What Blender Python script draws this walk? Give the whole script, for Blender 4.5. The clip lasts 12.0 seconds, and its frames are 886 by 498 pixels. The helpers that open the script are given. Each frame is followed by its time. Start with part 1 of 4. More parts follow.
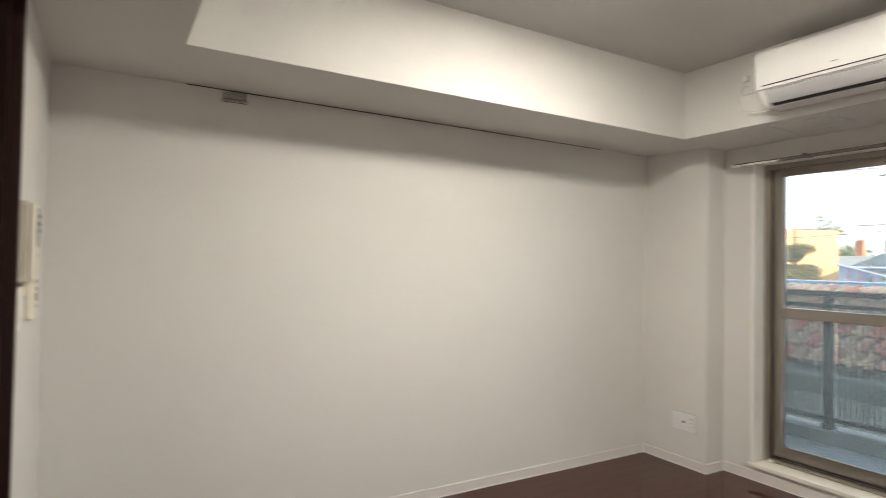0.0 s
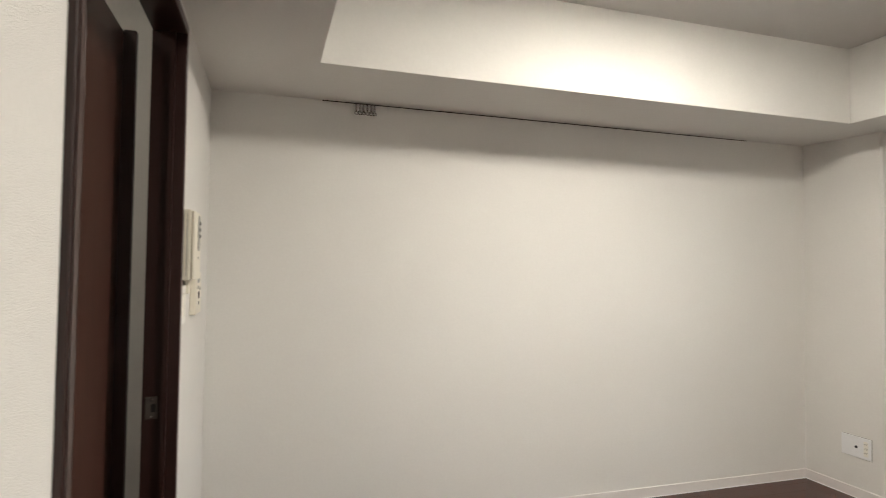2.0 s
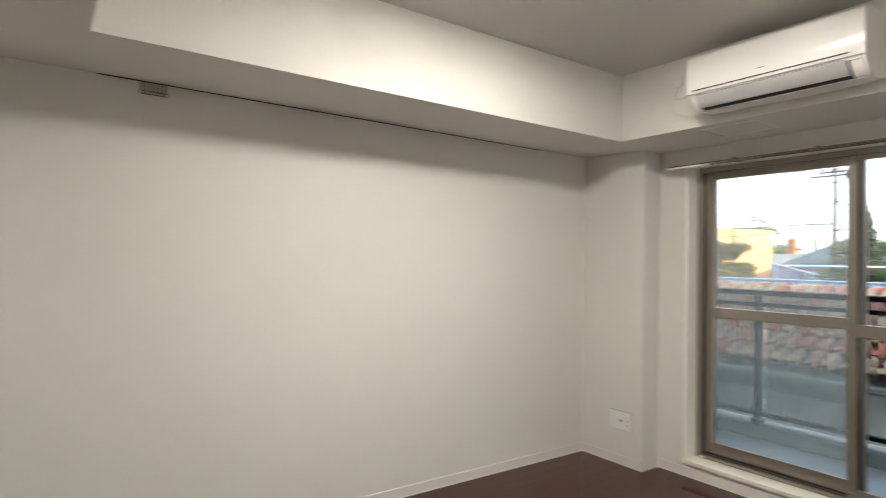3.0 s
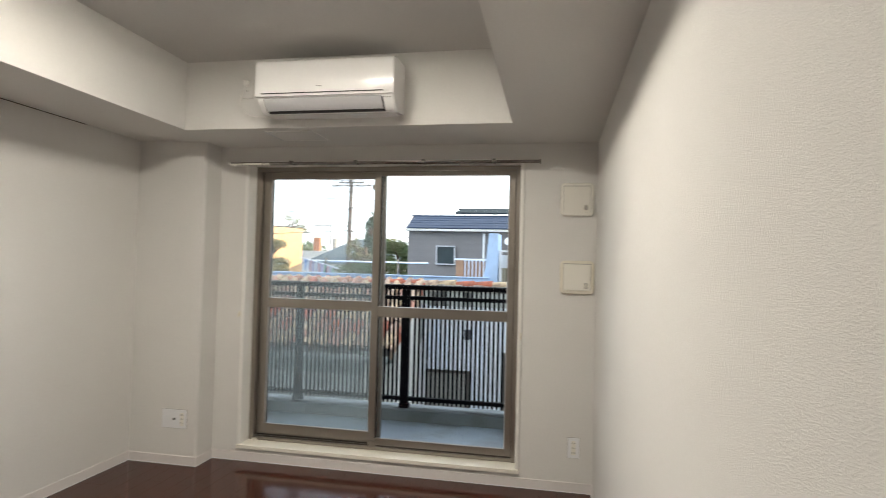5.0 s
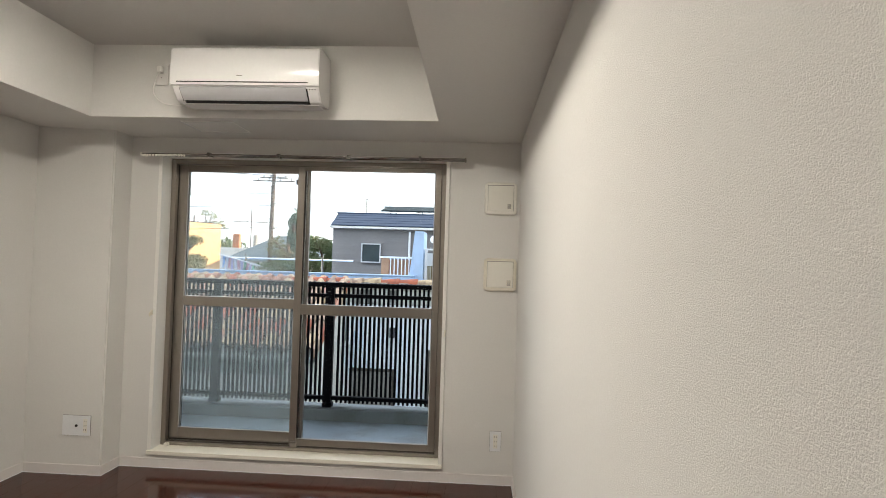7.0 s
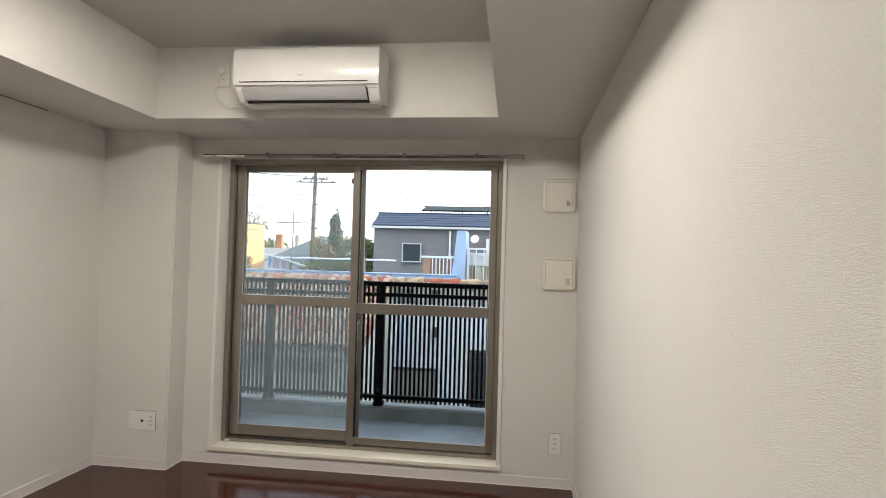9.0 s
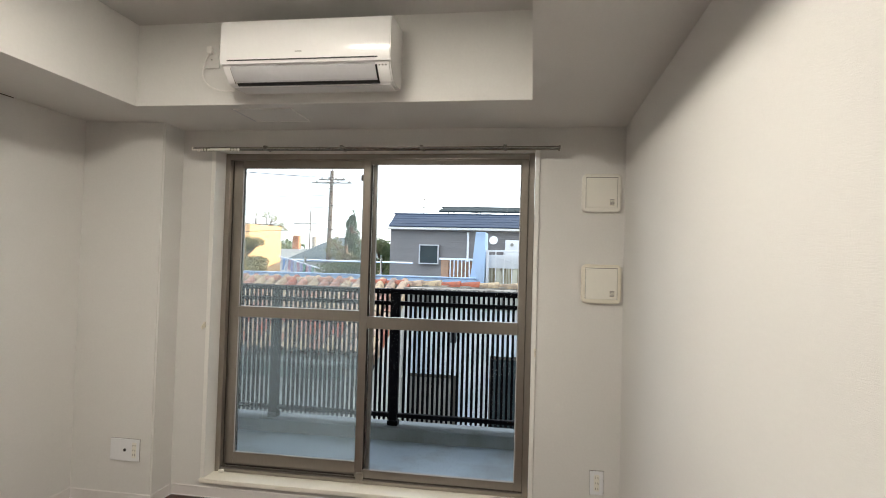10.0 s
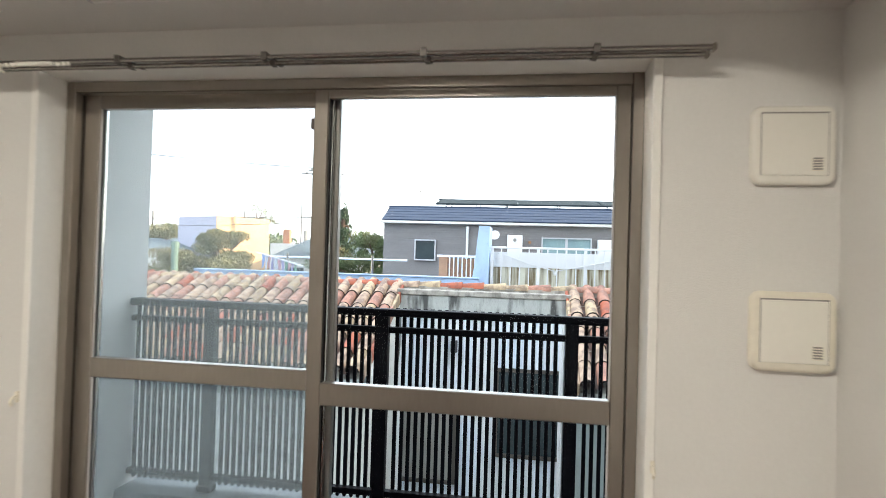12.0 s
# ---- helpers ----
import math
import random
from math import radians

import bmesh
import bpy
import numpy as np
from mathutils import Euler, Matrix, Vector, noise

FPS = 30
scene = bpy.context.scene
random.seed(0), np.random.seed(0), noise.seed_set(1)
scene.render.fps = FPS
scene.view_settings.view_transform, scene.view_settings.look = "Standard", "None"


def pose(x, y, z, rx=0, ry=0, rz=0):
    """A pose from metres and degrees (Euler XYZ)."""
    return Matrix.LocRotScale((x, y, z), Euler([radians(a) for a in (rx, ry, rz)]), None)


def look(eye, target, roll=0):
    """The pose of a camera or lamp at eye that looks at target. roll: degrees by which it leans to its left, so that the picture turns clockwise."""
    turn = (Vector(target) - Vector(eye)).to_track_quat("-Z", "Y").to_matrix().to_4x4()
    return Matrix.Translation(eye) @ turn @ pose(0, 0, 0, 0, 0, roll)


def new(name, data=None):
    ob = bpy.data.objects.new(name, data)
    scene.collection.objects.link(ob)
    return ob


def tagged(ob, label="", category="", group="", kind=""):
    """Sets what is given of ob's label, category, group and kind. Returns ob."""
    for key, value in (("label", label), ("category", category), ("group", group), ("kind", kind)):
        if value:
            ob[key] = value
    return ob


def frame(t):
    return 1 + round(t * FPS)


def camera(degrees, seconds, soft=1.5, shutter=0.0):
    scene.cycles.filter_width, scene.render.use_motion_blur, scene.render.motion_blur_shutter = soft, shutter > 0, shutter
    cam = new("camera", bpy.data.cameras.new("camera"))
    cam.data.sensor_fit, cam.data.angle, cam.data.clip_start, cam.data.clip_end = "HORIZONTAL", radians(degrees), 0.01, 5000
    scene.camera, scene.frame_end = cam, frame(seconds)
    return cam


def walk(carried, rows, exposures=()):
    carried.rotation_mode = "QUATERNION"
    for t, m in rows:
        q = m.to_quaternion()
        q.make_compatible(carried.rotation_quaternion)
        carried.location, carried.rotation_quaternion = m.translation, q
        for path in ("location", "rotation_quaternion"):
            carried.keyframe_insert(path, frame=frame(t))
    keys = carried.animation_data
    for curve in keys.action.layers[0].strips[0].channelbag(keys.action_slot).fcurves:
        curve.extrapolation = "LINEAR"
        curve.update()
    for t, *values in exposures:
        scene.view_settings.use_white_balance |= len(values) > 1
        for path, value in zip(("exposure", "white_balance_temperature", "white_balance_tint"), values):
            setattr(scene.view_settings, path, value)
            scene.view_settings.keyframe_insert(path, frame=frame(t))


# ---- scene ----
cam = camera(75.6, 12.0, 0.55, 0.5)
PATH = [
    (0, (0.22, 0.177, 1.337), (1.233, 1.901, 1.382), 1.0),
    (0.5, (0.204, 0.181, 1.32), (0.939, 2.04, 1.376), 0.8),
    (1, (0.197, 0.182, 1.315), (0.802, 2.087, 1.376), 0.8),
    (1.5, (0.207, 0.184, 1.315), (0.77, 2.102, 1.376), 0.9),
    (2, (0.261, 0.164, 1.313), (0.851, 2.074, 1.377), 0.7),
    (2.5, (0.341, 0.126, 1.331), (1.114, 1.97, 1.382), 1.0),
    (3, (0.33, 0.184, 1.361), (1.48, 1.819, 1.4), 1.0),
    (3.5, (0.211, 0.273, 1.36), (1.721, 1.583, 1.405), 0.9),
    (5.5, (0.205, 0.24, 1.334), (2.191, 0.466, 1.395), 1.6),
    (6, (0.209, 0.208, 1.323), (2.201, 0.375, 1.388), 1.6),
    (6.5, (0.2, 0.233, 1.342), (2.196, 0.352, 1.398), 1.7),
    (8.3, (0.2, 0.317, 1.331), (2.193, 0.474, 1.386), 1.6),
    (8.5, (0.204, 0.336, 1.335), (2.194, 0.521, 1.388), 1.6),
    (9, (0.234, 0.379, 1.33), (2.218, 0.629, 1.381), 1.6),
    (9.5, (0.397, 0.41, 1.346), (2.375, 0.701, 1.394), 1.6),
    (10, (0.694, 0.468, 1.371), (2.669, 0.777, 1.423), 1.6),
    (10.5, (1.03, 0.561, 1.398), (3.004, 0.882, 1.44), 1.6),
    (11, (1.378, 0.671, 1.413), (3.353, 0.98, 1.452), 1.6),
    (11.5, (1.799, 0.715, 1.448), (3.775, 1.02, 1.484), 1.6),
    (12, (2.186, 0.779, 1.449), (4.164, 1.071, 1.481), 1.7),
]
EXPOSURES = [(0, 2.47), (0.6, 2.63), (1, 2.63), (2.5, 2.66), (3.1, 2.42), (3.7, 2.34), (5.5, 2.35), (9, 2.30), (10, 2.36), (11, 2.51), (12, 2.66)]
walk(cam, [(t, look(eye, target, roll)) for t, eye, target, roll in PATH], EXPOSURES)

# ---- world and light ----
SUN_DIR = Vector((0.12, -1.0, 0.46)).normalized()
world = bpy.data.worlds.new("sky")
scene.world = world
world.use_nodes = True
wn = world.node_tree
sky = wn.nodes.new("ShaderNodeTexSky")
sky.sky_type = "NISHITA"
sky.sun_disc = False
sky.sun_elevation = math.asin(SUN_DIR.z)
sky.sun_rotation = math.atan2(SUN_DIR.x, SUN_DIR.y)
sky.dust_density = 1.5
haze = wn.nodes.new("ShaderNodeMix")
haze.data_type = "RGBA"
haze.inputs[0].default_value = 0.72
haze.inputs[7].default_value = (3.9, 3.95, 4.05, 1)
wn.links.new(sky.outputs[0], haze.inputs[6])
wn.links.new(haze.outputs[2], wn.nodes["Background"].inputs[0])
wn.nodes["Background"].inputs[1].default_value = 0.15
sun_data = bpy.data.lights.new("sun", "SUN")
sun_data.energy, sun_data.angle, sun_data.color = 2.1, radians(0.6), (1.0, 0.78, 0.52)
sun = new("sun", sun_data)
sun.matrix_world = look((0, 0, 30), Vector((0, 0, 30)) - SUN_DIR)
LAMP_STRENGTH, LAMP_COLOUR = 16.0, (1.0, 0.925, 0.822)


# ---- materials ----
def mat(name, colour, rough=0.6, metal=0.0, var=0.08, scale=3.0, fine=60.0, bump=0.0, bump_scale=80.0, stretch=(1, 1, 1),
        alt=None, alt_scale=1.0, alt_edges=(0.45, 0.6), per_object=0.0, coat=0.0, rough_var=0.0, spec=0.5):
    """A painted, stone or wooden surface: colour varied at two scales, an optional second colour in patches, fine relief."""
    m = bpy.data.materials.new(name)
    m.use_nodes = True
    nt = m.node_tree
    n, l = nt.nodes, nt.links
    b = n["Principled BSDF"]
    b.inputs["Roughness"].default_value = rough
    b.inputs["Metallic"].default_value = metal
    b.inputs["Coat Weight"].default_value = coat
    b.inputs["Specular IOR Level"].default_value = spec
    b.inputs["Coat Roughness"].default_value = 0.08
    geo = n.new("ShaderNodeNewGeometry")
    mapping = n.new("ShaderNodeMapping")
    mapping.inputs["Scale"].default_value = stretch
    l.new(geo.outputs["Position"], mapping.inputs[0])

    def tex(sc, detail=4.0):
        t = n.new("ShaderNodeTexNoise")
        t.inputs["Scale"].default_value = sc
        t.inputs["Detail"].default_value = detail
        l.new(mapping.outputs[0], t.inputs["Vector"])
        return t

    big, small = tex(scale), tex(fine)
    add = n.new("ShaderNodeMath")
    add.operation = "ADD"
    l.new(big.outputs[0], add.inputs[0])
    l.new(small.outputs[0], add.inputs[1])
    last = add.outputs[0]
    if per_object:
        info = n.new("ShaderNodeObjectInfo")
        more = n.new("ShaderNodeMath")
        more.operation = "MULTIPLY_ADD"
        more.inputs[1].default_value = per_object
        l.new(info.outputs["Random"], more.inputs[0])
        l.new(last, more.inputs[2])
        last = more.outputs[0]
    rng = n.new("ShaderNodeMapRange")
    rng.inputs[1].default_value, rng.inputs[2].default_value = 0.6, 1.4 + per_object
    rng.inputs[3].default_value, rng.inputs[4].default_value = 1 - var, 1 + var
    l.new(last, rng.inputs[0])
    base = n.new("ShaderNodeRGB")
    base.outputs[0].default_value = (*colour, 1)
    top = base.outputs[0]
    if alt:
        patch = tex(alt_scale, 6.0)
        ramp = n.new("ShaderNodeMapRange")
        ramp.inputs[1].default_value, ramp.inputs[2].default_value = alt_edges
        l.new(patch.outputs[0], ramp.inputs[0])
        mix = n.new("ShaderNodeMix")
        mix.data_type = "RGBA"
        l.new(ramp.outputs[0], mix.inputs[0])
        l.new(top, mix.inputs[6])
        mix.inputs[7].default_value = (*alt, 1)
        top = mix.outputs[2]
    mul = n.new("ShaderNodeVectorMath")
    mul.operation = "SCALE"
    l.new(top, mul.inputs[0])
    l.new(rng.outputs[0], mul.inputs["Scale"])
    l.new(mul.outputs[0], b.inputs["Base Color"])
    if rough_var:
        rr = n.new("ShaderNodeMapRange")
        rr.inputs[3].default_value, rr.inputs[4].default_value = rough - rough_var, rough + rough_var
        l.new(big.outputs[0], rr.inputs[0])
        l.new(rr.outputs[0], b.inputs["Roughness"])
    if bump:
        bt = tex(bump_scale, 3.0)
        bn = n.new("ShaderNodeBump")
        bn.inputs["Distance"].default_value = bump
        l.new(bt.outputs[0], bn.inputs["Height"])
        l.new(bn.outputs[0], b.inputs["Normal"])
    return m


def glass_mat(name, tint=(0.955, 0.985, 1.0), rough=0.0):
    m = bpy.data.materials.new(name)
    m.use_nodes = True
    nt = m.node_tree
    n, l = nt.nodes, nt.links
    n.remove(n["Principled BSDF"])
    t = n.new("ShaderNodeBsdfTransparent")
    t.inputs[0].default_value = (*tint, 1)
    g = n.new("ShaderNodeBsdfGlossy")
    g.inputs["Roughness"].default_value = rough
    mix = n.new("ShaderNodeMixShader")
    fr = n.new("ShaderNodeFresnel")
    fr.inputs[0].default_value = 1.14
    l.new(fr.outputs[0], mix.inputs[0])
    l.new(t.outputs[0], mix.inputs[1])
    l.new(g.outputs[0], mix.inputs[2])
    l.new(mix.outputs[0], n["Material Output"].inputs[0])
    return m


def mesh_screen_mat(name, colour, cover):
    """Fine mesh: mostly open, its threads scattering light from both sides."""
    m = bpy.data.materials.new(name)
    m.use_nodes = True
    nt = m.node_tree
    n, l = nt.nodes, nt.links
    b = n["Principled BSDF"]
    b.inputs["Base Color"].default_value = (*colour, 1)
    b.inputs["Roughness"].default_value = 0.8
    thin = n.new("ShaderNodeBsdfTranslucent")
    thin.inputs[0].default_value = (*colour, 1)
    both = n.new("ShaderNodeMixShader")
    both.inputs[0].default_value = 0.5
    l.new(b.outputs[0], both.inputs[1])
    l.new(thin.outputs[0], both.inputs[2])
    t = n.new("ShaderNodeBsdfTransparent")
    mix = n.new("ShaderNodeMixShader")
    mix.inputs[0].default_value = cover
    l.new(t.outputs[0], mix.inputs[1])
    l.new(both.outputs[0], mix.inputs[2])
    l.new(mix.outputs[0], n["Material Output"].inputs[0])
    return m


def glow_mat(name, colour, strength):
    m = bpy.data.materials.new(name)
    m.use_nodes = True
    b = m.node_tree.nodes["Principled BSDF"]
    b.inputs["Base Color"].default_value = (0.9, 0.9, 0.88, 1)
    b.inputs["Emission Color"].default_value = (*colour, 1)
    b.inputs["Emission Strength"].default_value = strength
    return m


def paper_mat(name, colour):
    """Woven-look vinyl wallpaper: crossed threads of uneven height with small pits between."""
    m = mat(name, colour, 0.95, var=0.03, scale=1.3, fine=90, spec=0.08)
    n, l = m.node_tree.nodes, m.node_tree.links
    b = n["Principled BSDF"]
    geo = n.new("ShaderNodeNewGeometry")

    def threads(sc, stretch, detail):
        mp = n.new("ShaderNodeMapping")
        mp.inputs["Scale"].default_value = stretch
        l.new(geo.outputs["Position"], mp.inputs[0])
        t = n.new("ShaderNodeTexNoise")
        t.inputs["Scale"].default_value, t.inputs["Detail"].default_value, t.inputs["Roughness"].default_value = sc, detail, 0.65
        l.new(mp.outputs[0], t.inputs["Vector"])
        r = n.new("ShaderNodeMapRange")
        r.inputs[1].default_value, r.inputs[2].default_value = 0.36, 0.58
        l.new(t.outputs[0], r.inputs[0])
        return r.outputs[0]

    across, upright, crumbs = threads(195, (1, 1, 1.8), 2), threads(195, (1.8, 1.8, 1), 2), threads(400, (1, 1, 1), 2)
    s = n.new("ShaderNodeMath")
    s.operation = "MINIMUM"
    l.new(across, s.inputs[0])
    l.new(upright, s.inputs[1])
    u = n.new("ShaderNodeMath")
    u.operation = "MULTIPLY_ADD"
    u.inputs[1].default_value = 0.55
    l.new(crumbs, u.inputs[0])
    l.new(s.outputs[0], u.inputs[2])
    bn = n.new("ShaderNodeBump")
    bn.inputs["Distance"].default_value = 0.0005
    bn.inputs["Strength"].default_value = 0.8
    l.new(u.outputs[0], bn.inputs["Height"])
    l.new(bn.outputs[0], b.inputs["Normal"])
    return m


M_PAPER = paper_mat("wallpaper", (0.705, 0.695, 0.667))
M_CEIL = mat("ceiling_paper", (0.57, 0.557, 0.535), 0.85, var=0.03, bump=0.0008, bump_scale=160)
M_TRIM = mat("white_trim", (0.80, 0.79, 0.75), 0.4, var=0.03, scale=4)
M_SILL = mat("cream_sill", (0.83, 0.80, 0.71), 0.35, var=0.04, scale=5)
M_BASE = mat("vinyl_baseboard", (0.70, 0.67, 0.65), 0.5, var=0.03, scale=6)
M_FLOOR = mat("dark_wood", (0.052, 0.014, 0.008), 0.10, spec=0.30, var=0.3, scale=6, fine=40, stretch=(1, 9, 1), per_object=0.35, bump=0.0001, bump_scale=40)
M_GAP = mat("floor_joint", (0.012, 0.006, 0.005), 0.7)
M_DOOR = mat("dark_brown_veneer", (0.058, 0.023, 0.016), 0.35, var=0.25, scale=4, fine=50, stretch=(8, 8, 0.8))
M_CASE = mat("dark_brown_casing", (0.026, 0.0095, 0.0075), 0.33, var=0.2, scale=5, fine=60, stretch=(8, 8, 0.8))
M_CASE_EDGE = mat("worn_brown_edge", (0.042, 0.02, 0.016), 0.45, var=0.15, scale=5)
M_ALU = mat("bronze_aluminium", (0.32, 0.29, 0.255), 0.29, 0.75, var=0.06, scale=4, fine=100, stretch=(1, 1, 0.2))
M_ALU_D = mat("dark_aluminium", (0.10, 0.09, 0.08), 0.5, 0.5, var=0.06)
M_STEEL = mat("steel", (0.30, 0.275, 0.25), 0.24, 0.95, var=0.05)
M_CHROME = mat("chrome", (0.75, 0.74, 0.72), 0.15, 1.0, var=0.03)
M_PLASTIC = mat("cream_plastic", (0.78, 0.76, 0.69), 0.38, var=0.02)
M_PLASTIC_Y = mat("yellowed_plastic", (0.76, 0.72, 0.61), 0.4, var=0.05, scale=7)
M_AC = mat("glossy_white_plastic", (0.82, 0.81, 0.80), 0.21, var=0.02, coat=0.3)
M_AC_GREY = mat("pale_grey_plastic", (0.52, 0.52, 0.535), 0.35, var=0.03)
M_BLACK = mat("black_gap", (0.012, 0.011, 0.011), 0.6)
M_GREY = mat("grey_mark", (0.28, 0.27, 0.25), 0.6)
M_SCREEN = mat("lcd_grey", (0.27, 0.27, 0.24), 0.3)
M_WIRE = mat("white_cord", (0.75, 0.73, 0.70), 0.5)
M_GLASS = glass_mat("window_glass")
M_NET = mesh_screen_mat("insect_mesh", (0.60, 0.67, 0.67), 0.17)
M_RAIL = mat("dark_bronze_paint", (0.0035, 0.0035, 0.0055), 0.5, 0.0, var=0.15, scale=5, spec=0.07)
M_BALC = mat("blue_grey_sheet_floor", (0.30, 0.37, 0.44), 0.55, var=0.08, scale=4, alt=(0.24, 0.28, 0.31), alt_scale=2.5, bump=0.0006)
M_CONC = mat("weathered_concrete", (0.52, 0.53, 0.52), 0.85, var=0.12, scale=3, alt=(0.38, 0.39, 0.38), alt_scale=4, bump=0.002, bump_scale=60)
M_KERB = mat("grey_kerb", (0.19, 0.215, 0.225), 0.85, var=0.12, scale=3, alt=(0.17, 0.19, 0.19), alt_scale=4, bump=0.002, bump_scale=60)
M_RENDER = mat("pale_render", (0.66, 0.67, 0.64), 0.85, var=0.05, scale=2, bump=0.002, bump_scale=120)
M_TILES = [mat("roof_tile_" + k, c, 0.7, var=0.22, scale=9, fine=70, per_object=0.5, alt=a, alt_scale=7, bump=0.002) for k, c, a in (
    ("cream", (0.46, 0.33, 0.225), (0.25, 0.17, 0.125)), ("orange", (0.40, 0.105, 0.05), (0.25, 0.085, 0.055)),
    ("salmon", (0.42, 0.205, 0.14), (0.27, 0.14, 0.10)), ("sand", (0.48, 0.36, 0.22), (0.25, 0.18, 0.12)))]
M_DARKWALL = mat("grey_green_gutter_and_shaded_wall", (0.27, 0.31, 0.30), 0.85, var=0.15, scale=2, alt=(0.24, 0.27, 0.26), alt_scale=1.5, bump=0.002)
# pans are a darker brown than the barrels
M_PAN = mat("dark_pan_tile", (0.15, 0.085, 0.065), 0.8, var=0.3, scale=9, fine=60, alt=(0.11, 0.085, 0.075), alt_scale=6, bump=0.002)
# near-black colour standing in for shade inside the open tile ends
M_RIM = mat("shaded_tile_rim", (0.035, 0.028, 0.025), 0.9, var=0.3, scale=9, fine=60)
M_CORR = mat("white_corrugated_metal", (0.78, 0.84, 0.92), 0.5, 0.0, var=0.10, scale=2, stretch=(1, 1, 0.2), alt=(0.74, 0.76, 0.78), alt_scale=2)
M_MORTAR = mat("pale_mortar", (0.46, 0.42, 0.37), 0.9, var=0.2, scale=6, alt=(0.24, 0.22, 0.19), alt_scale=5, bump=0.002)
M_STAINED = mat("stained_concrete", (0.50, 0.51, 0.48), 0.85, var=0.15, scale=3, alt=(0.09, 0.09, 0.085), alt_scale=3.0, alt_edges=(0.48, 0.62), stretch=(1, 1.5, 0.3), bump=0.002)
M_BLUE = mat("pale_blue_paint", (0.45, 0.61, 0.84), 0.6, var=0.07, scale=2, alt=(0.40, 0.53, 0.72), alt_scale=2)
M_CREAMWALL = mat("rust_streaked_cream_wall", (0.72, 0.70, 0.58), 0.8, var=0.06, scale=2, alt=(0.22, 0.17, 0.09), alt_scale=3.0, alt_edges=(0.44, 0.60), stretch=(1, 3, 0.22))
M_SIDING = mat("grey_siding", (0.20, 0.188, 0.184), 0.6, var=0.1, scale=5, fine=30, stretch=(1, 1, 3), per_object=0.3)
M_SOLAR = mat("dark_solar_glass", (0.03, 0.04, 0.045), 0.8, var=0.2, scale=3, spec=0.05)
M_SLATE = mat("blue_grey_slate", (0.034, 0.050, 0.085), 0.6, var=0.2, scale=3, fine=20, spec=0.2, per_object=0.3)
M_WHITEPAINT = mat("white_paint", (0.78, 0.79, 0.80), 0.45, var=0.04)
M_DARKGLASS = mat("dark_window_glass", (0.03, 0.045, 0.05), 0.08, var=0.3, scale=2)
M_PALEGLASS = mat("curtained_window_glass", (0.22, 0.32, 0.33), 0.12, var=0.25, scale=1.5)
M_WOOD = mat("orange_brown_fence", (0.36, 0.20, 0.11), 0.7, var=0.2, scale=5)
M_YELLOW = mat("yellow_render", (0.69, 0.45, 0.23), 0.85, var=0.06, scale=1)
M_LAV = mat("lavender_render", (0.42, 0.42, 0.52), 0.85, var=0.05, scale=1)
M_GREENPIPE = mat("dull_green_paint", (0.13, 0.20, 0.16), 0.7, var=0.12, scale=5)
M_TEAL = mat("teal_roof", (0.19, 0.245, 0.28), 0.6, var=0.15, scale=2, fine=15)
M_WALLW = mat("white_house_wall", (0.66, 0.65, 0.60), 0.85, var=0.06, scale=1)
M_POLE = mat("brown_concrete_pole", (0.13, 0.105, 0.09), 0.8, var=0.15, scale=5)
M_CABLE = mat("black_cable", (0.06, 0.06, 0.07), 0.6)
M_BARK = mat("bark", (0.13, 0.085, 0.06), 0.9, var=0.3, scale=8)
M_LEAF = mat("leaves", (0.085, 0.125, 0.045), 0.6, var=0.45, scale=2.5, fine=9, alt=(0.12, 0.13, 0.05), alt_scale=1.5)
M_LEAF_O = mat("autumn_leaves", (0.17, 0.155, 0.075), 0.7, var=0.35, scale=2.5, fine=9, alt=(0.14, 0.14, 0.05), alt_scale=1.2)
M_LEAF_D = mat("dark_needles", (0.05, 0.085, 0.045), 0.6, var=0.4, scale=3, fine=9)
M_GROUND = mat("asphalt", (0.055, 0.055, 0.055), 0.9, var=0.15, scale=0.5, fine=8, alt=(0.09, 0.09, 0.085), alt_scale=0.2)
M_ORANGE = mat("orange_block", (0.42, 0.17, 0.08), 0.7, var=0.1)
M_HALL = mat("hall_wallpaper", (0.72, 0.70, 0.66), 0.8, var=0.03, bump=0.0008, bump_scale=160)
M_CLOTH = [mat("cloth_" + k, c, 0.9, var=0.12, scale=6) for k, c in (
    ("blue", (0.32, 0.46, 0.66)), ("pink", (0.62, 0.40, 0.44)), ("green", (0.28, 0.48, 0.38)), ("pale", (0.62, 0.66, 0.72)), ("violet", (0.48, 0.46, 0.62)))]


# ---- builders ----
def thing(name, at=(0, 0, 0), label="", category="", group="", kind=""):
    ob = new(name)
    ob.empty_display_size = 0.1
    ob.matrix_world = Matrix.Translation(at)
    return tagged(ob, label, category, group, kind)


def finish(bm, name, material, smooth=False):
    me = bpy.data.meshes.new(name)
    bmesh.ops.recalc_face_normals(bm, faces=bm.faces)
    bm.to_mesh(me)
    bm.free()
    if material:
        me.materials.append(material)
    if smooth:
        for p in me.polygons:
            p.use_smooth = True
        me.set_sharp_from_angle(angle=radians(38))
    return me


def adopt(ob, parent):
    ob.parent = parent
    ob.matrix_parent_inverse = Matrix() if parent.parent else Matrix.Translation(-parent.location)


def part(name, bm, material, parent=None, label="", smooth=False):
    """Links a bmesh, built at its place in the world, as one mesh object under a thing or a part."""
    ob = new(name, finish(bm, name, material, smooth))
    if parent:
        adopt(ob, parent)
    if label:
        ob["label"] = label
    return ob


def whole(name, bm, material, label, category="", kind="", smooth=False, group=""):
    return tagged(part(name, bm, material, None, "", smooth), label, category, group, kind)


